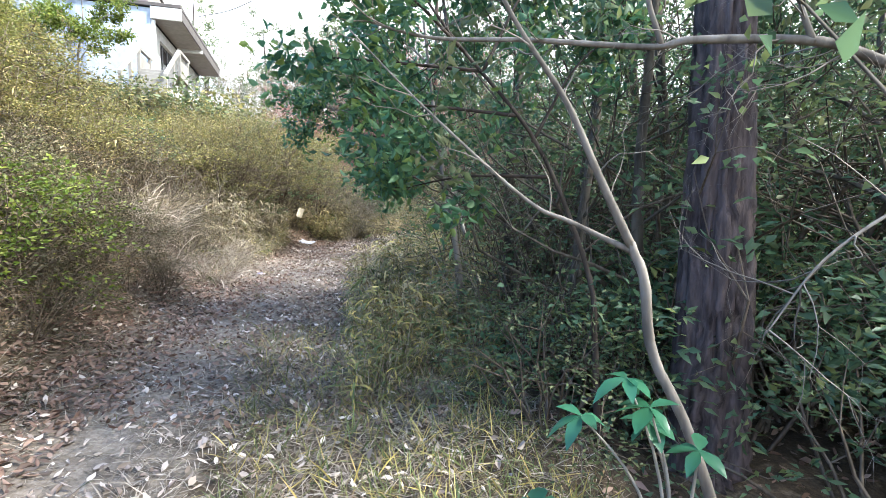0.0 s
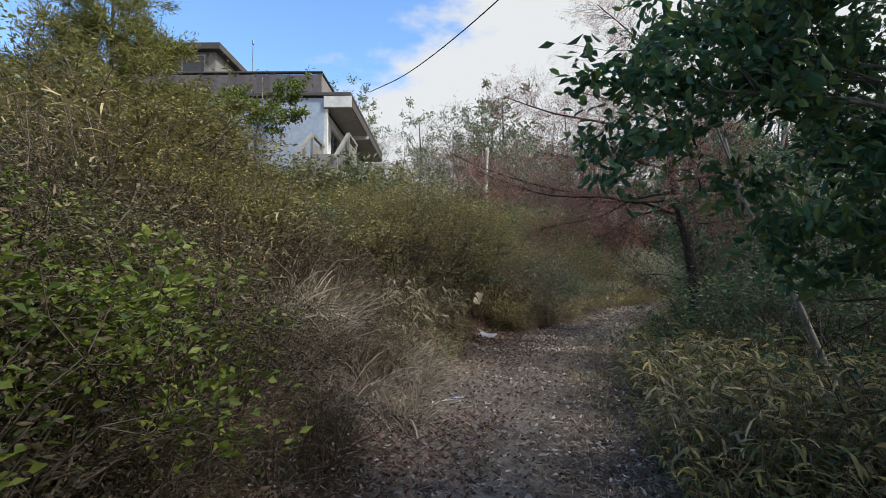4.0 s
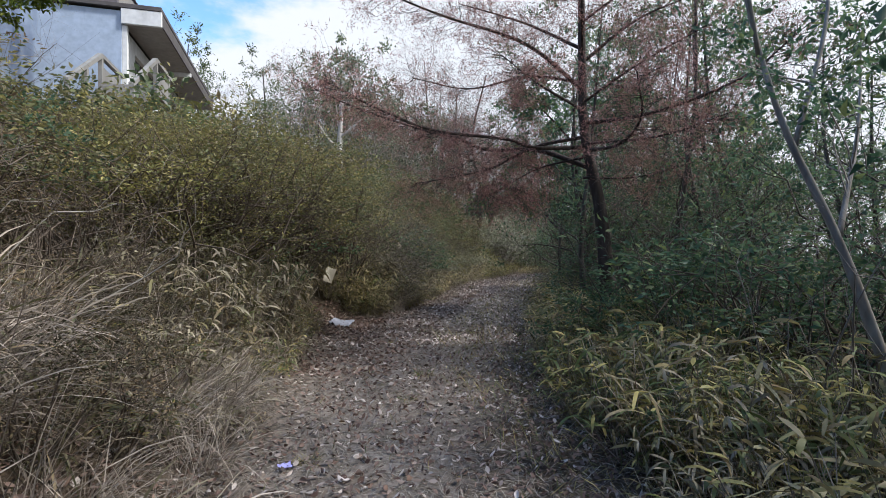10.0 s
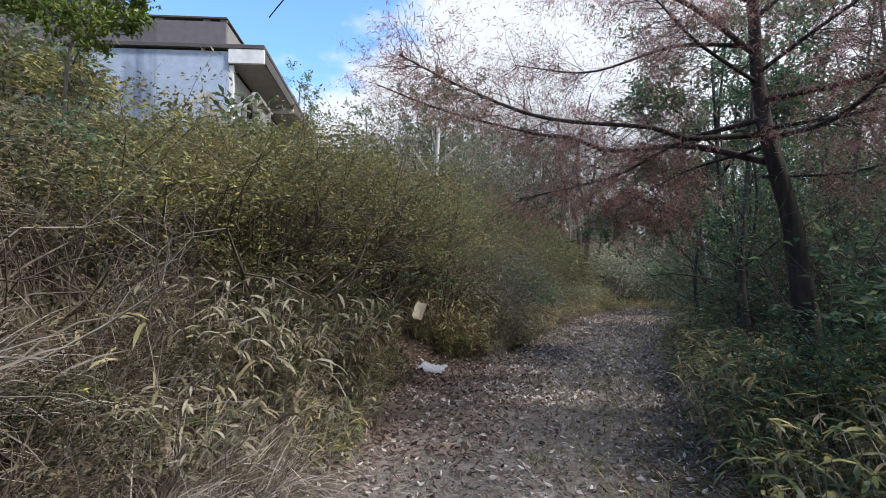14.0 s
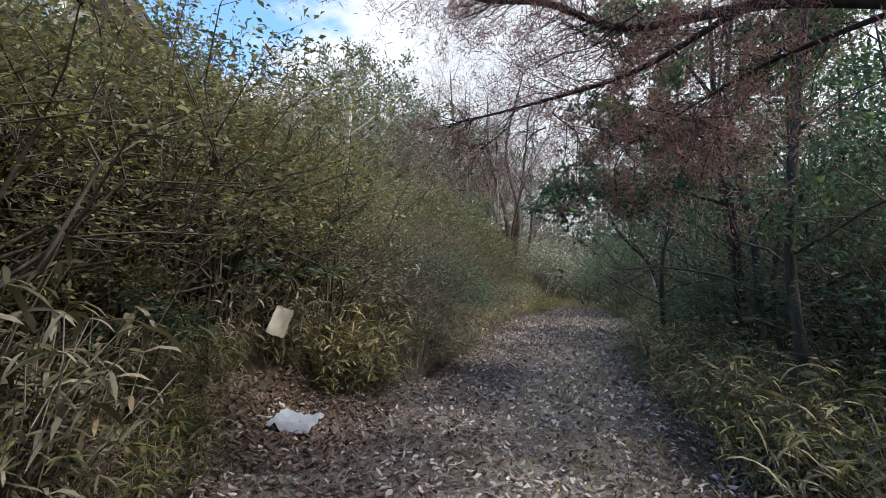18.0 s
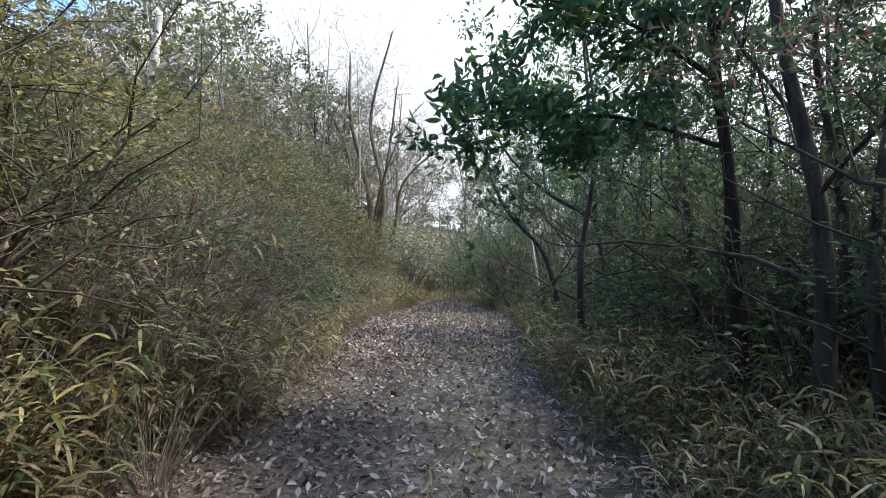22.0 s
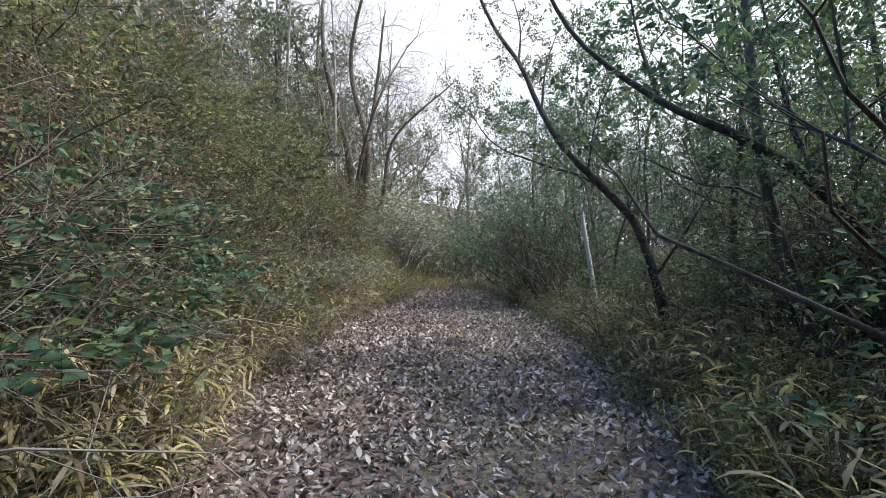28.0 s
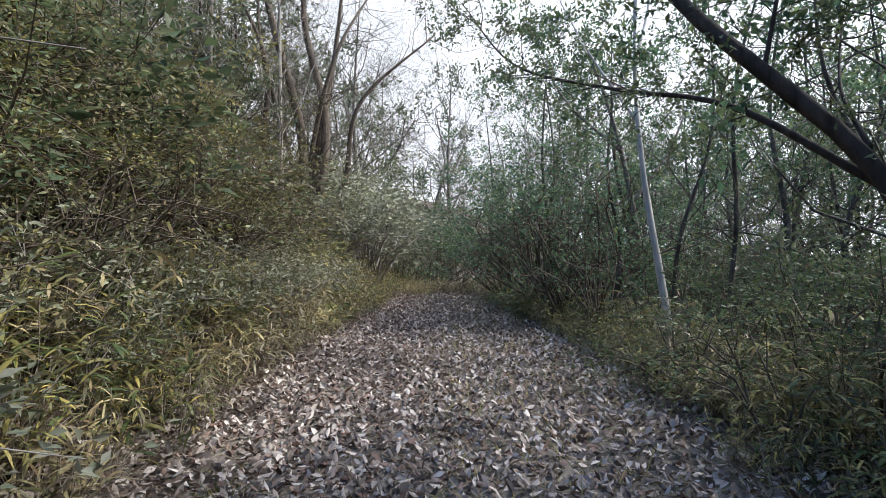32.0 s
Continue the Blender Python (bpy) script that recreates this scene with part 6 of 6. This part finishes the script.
make_hero(117, "bank_pine", "yellow-green bushy pine on top of the bank", [(-11.2, 11.3, float(ground_z(-11.2, 11.3)) - 0.05), (-11.20, 11.30, 4.50), (-11.10, 11.40, 6.00), (-11.00, 11.30, 7.60)], 0.1, GREYB, PINE,
          PINELEAF, (0.5, 1), 0.075, (0.12, 0.018), 18, 0.03, sides=8)

# ---- small things ----
def sheet_mesh(seed, w, h, n, crumple, curl):
    """A thin crumpled sheet with thickness and a torn outline."""
    rng = np.random.default_rng(seed)
    k = n + 1
    u, v = np.meshgrid(np.linspace(-0.5, 0.5, k), np.linspace(-0.5, 0.5, k))
    edge = np.maximum(abs(u), abs(v)) > 0.49
    x = u * w + np.where(edge, rng.normal(size=u.shape) * w * 0.012, 0)
    y = v * h + np.where(edge, rng.normal(size=u.shape) * h * 0.012, 0)
    z = crumple * rng.normal(size=u.shape) + curl * (u * u + 0.6 * u * v)
    tops = np.stack([x, y, z], -1).reshape(-1, 3)
    i = (np.arange(n)[:, None] * k + np.arange(n)[None]).reshape(-1, 1)
    q = i + [0, 1, k + 1, k]
    return np.concatenate([tops, tops - [0, 0, 0.002]]), [q, q[:, ::-1] + k * k]


PAPER = plaster_mat("weathered_sheet", (0.34, 0.35, 0.40), (0.17, 0.16, 0.17), 0.8)
CREAM = plaster_mat("cream_sheet", (0.52, 0.47, 0.37), (0.32, 0.26, 0.18), 0.5)
litter_sheet = part_np("litter_sheet", sheet_mesh(1, 0.40, 0.46, 10, 0.017, 0.12), PAPER)
litter_sheet.matrix_basis = pose(-3.88, 16.05, float(ground_z(-3.98, 16.05)) + 0.06, 4, 10, -6)
tagged(litter_sheet, "crumpled whitish plastic sheet beside the trail", "litter")
hanging = part_np("hanging_sheet", sheet_mesh(2, 0.19, 0.31, 6, 0.01, 0.14), CREAM)
hanging.matrix_basis = pose(-4.2, 16.5, 1.05, 78, 20, 12)
tagged(hanging, "torn cream-coloured sheet caught on the bamboo grass", "litter")
scrap = part_np("plastic_scrap", sheet_mesh(3, 0.09, 0.06, 4, 0.006, 0.04), plain_mat("lilac_plastic", (0.42, 0.40, 0.75), 0.4))
scrap.matrix_basis = pose(-3.2, 9.55, float(ground_z(-3.2, 9.55)) + 0.03, 8, 4, 30)
tagged(scrap, "small lilac plastic scrap on the ground", "litter")
cable_line = curve_points([(-8.0, 18.0, 7.66), (-5.6, 15.2, 7.0), (-2.7, 11.9, 6.8), (1.5, 7.2, 7.1), (5.0, 3.5, 7.8)], 40)
overhead = part_np("overhead_cable", tube_geo(cable_line, np.full(40, 0.013), 6), CABLE, smooth=True)
tagged(overhead, "black cable slung above the trail", "cable")

# ---- ground cover ----
def scatter(n, y0, y1, e0, e1, seed):
    g = np.random.default_rng(seed)
    y = g.uniform(y0, y1, n)
    q = g.uniform(0, 1, n)
    x = left_edge(y) - e0 + q * (right_edge(y) + e1 - left_edge(y) + e0)
    return g, x, y


def lay_litter(name, label, n, y0, y1, e0, e1, seed, size, material, lift=0.35, patchy=0.0):
    g, x, y = scatter(n, y0, y1, e0, e1, seed)
    if patchy:
        keep = fractal(x, y, 1.7, 5.0) + g.normal(size=n) * 0.35 > patchy
        x, y = x[keep], y[keep]
        n = len(x)
    a = g.uniform(0, 2 * math.pi, n)
    at = np.stack([x, y, ground_z(x, y) + g.uniform(0.002, 0.03, n)], 1)
    way = np.stack([np.cos(a), np.sin(a), g.normal(size=n) * lift], 1)
    L = size[0] * g.uniform(0.5, 1.3, n)
    side = unit(np.cross(unit(way), np.array([0, 0, 1.0]) + g.normal(size=(n, 3)) * 0.45))
    way = unit(way)
    up = np.cross(side, way)
    W = L * size[1] * g.uniform(0.6, 1.2, n)
    W, L = W[:, None], L[:, None]
    cup, bow = g.uniform(-0.3, 0.55, n)[:, None] * W, g.uniform(-0.1, 0.4, n)[:, None] * L
    p1, p2 = at + way * L * 0.3 - up * bow * 0.5, at + way * L * g.uniform(0.55, 0.75, n)[:, None] - up * bow * 0.45
    w1, w2 = W * g.uniform(0.3, 0.55, n)[:, None], W * g.uniform(0.25, 0.6, n)[:, None]
    v = np.stack([at, p1 + side * w1 + up * cup, p2 + side * w2 + up * cup, at + way * L, p2 - side * w2 + up * cup, p1 - side * w1 + up * cup], 1)
    v[..., 2] += np.maximum(0, at[:, None, 2] - v[..., 2].min(1, keepdims=True))
    k = np.arange(n)[:, None] * 6
    ob = part_np(name, (v.reshape(-1, 3), [np.concatenate([k + [0, 1, 2, 3], k + [0, 3, 4, 5]])]), material)
    return tagged(ob, label, "leaf litter", kind="stuff")


def lay_hay(name, label, n, y0, y1, e0, e1, seed, length, width, material, up=0.25, patchy=None):
    g, x, y = scatter(n, y0, y1, e0, e1, seed)
    if patchy is not None:
        keep = fractal(x, y, 1.3, 9.0) + g.normal(size=n) * 0.4 > patchy
        x, y = x[keep], y[keep]
        n = len(x)
    a = g.uniform(0, 2 * math.pi, n)
    at = np.stack([x, y, ground_z(x, y)], 1)
    way = np.stack([np.cos(a), np.sin(a), np.abs(g.normal(size=n)) * up + 0.03], 1)
    ob = part_np(name, blades_geo(g, at, way, length * g.uniform(0.4, 1.3, n), width * g.uniform(0.6, 1.4, n), g.uniform(0.02, 0.25, n), 2), material)
    return tagged(ob, label, "grass", kind="stuff")


lay_litter("fallen_leaves", "dry grey-brown fallen leaves on the trail", 12000, 14, 23.5, 0.5, 0.8, 201, (0.07, 0.48), LITTER, 0.5)
lay_litter("fallen_leaves", "thick carpet of dry pinkish-grey fallen leaves", 62000, 23, 42, 0.5, 0.8, 212, (0.078, 0.5), LITTER, 0.6, patchy=-0.55)
lay_litter("fallen_leaves", "dark brown leaves among the pale ones", 12000, 22, 42, 0.5, 0.8, 218, (0.07, 0.5), RUSTLEAF, 0.6)
lay_hay("short_grass", "sparse yellow-green grass among the leaves", 9000, 21, 40, -0.5, -0.3, 219, 0.12, 0.006, SASA, 0.9, 0.25)
lay_litter("fallen_leaves", "scattered dry leaves on the bare earth", 9000, -1, 15, 0.7, 0.9, 202, (0.06, 0.45), LITTER, patchy=0.0)
lay_litter("fallen_leaves", "small brown dead leaves strewn over the trail", 15000, 3, 16, 0.5, 0.7, 214, (0.05, 0.5), RUSTLEAF, 0.5)
lay_hay("trampled_hay", "thick mat of grey-brown dead grass on the trail", 46000, 3, 16, 0.5, 0.7, 215, 0.1, 0.006, HAY, 0.35)
lay_hay("trampled_hay", "pale dead grass and stems beside the trail", 15000, -0.5, 5, -0.7, 1.4, 216, 0.14, 0.006, STRAW, 0.4)
lay_hay("short_grass", "fresh green grass blades beside the trail", 5000, 0.5, 5.5, -1.2, 1.2, 217, 0.2, 0.008, SASA, 1.2)
lay_litter("fallen_leaves", "drift of reddish-brown dead leaves at the bank's foot", 11000, 12, 40, 0.9, -2.0, 203, (0.08, 0.4), RUSTLEAF)
lay_litter("fallen_leaves", "brown leaf mould under the trees", 9000, -1, 40, -3.0, 4.0, 204, (0.08, 0.45), RUSTLEAF)
lay_litter("fallen_leaves", "dark brown dead leaves at the foot of the near bank", 9000, 0, 9, 1.6, -1.6, 209, (0.07, 0.4), RUSTLEAF)
lay_litter("fallen_leaves", "russet leaf heap beside the plastic sheet", 1600, 15, 17.2, 0.8, -3.2, 210, (0.08, 0.4), RUSTLEAF, lift=0.6)
lay_hay("trampled_hay", "trampled dry grass on the trail", 52000, 0.5, 32, 0.5, 0.7, 205, 0.12, 0.006, HAY, 0.3, -0.35)
lay_hay("trampled_hay", "flattened beige grass on the shaded trail", 44000, 13, 34, 0.4, 0.6, 213, 0.11, 0.007, STRAW, 0.3, -0.3)
lay_hay("trampled_hay", "matted dead grass at the trail's edge", 14000, 2, 40, 0.9, -1.9, 206, 0.17, 0.006, HAY, 0.5)
lay_hay("trampled_hay", "pale dead grass stems on the verge", 16000, 0, 14, -1.4, 0.9, 211, 0.16, 0.006, STRAW, 0.45, -0.1)
lay_hay("short_grass", "short green grass beside the trail", 9000, 1, 40, 0.1, 0.9, 207, 0.12, 0.006, SASA, 1.0, 0.3)
lay_hay("verge_grass", "mixed grass on the shaded verge", 16000, 0.5, 40, -2.0, 1.3, 208, 0.2, 0.008, SASA, 1.2)
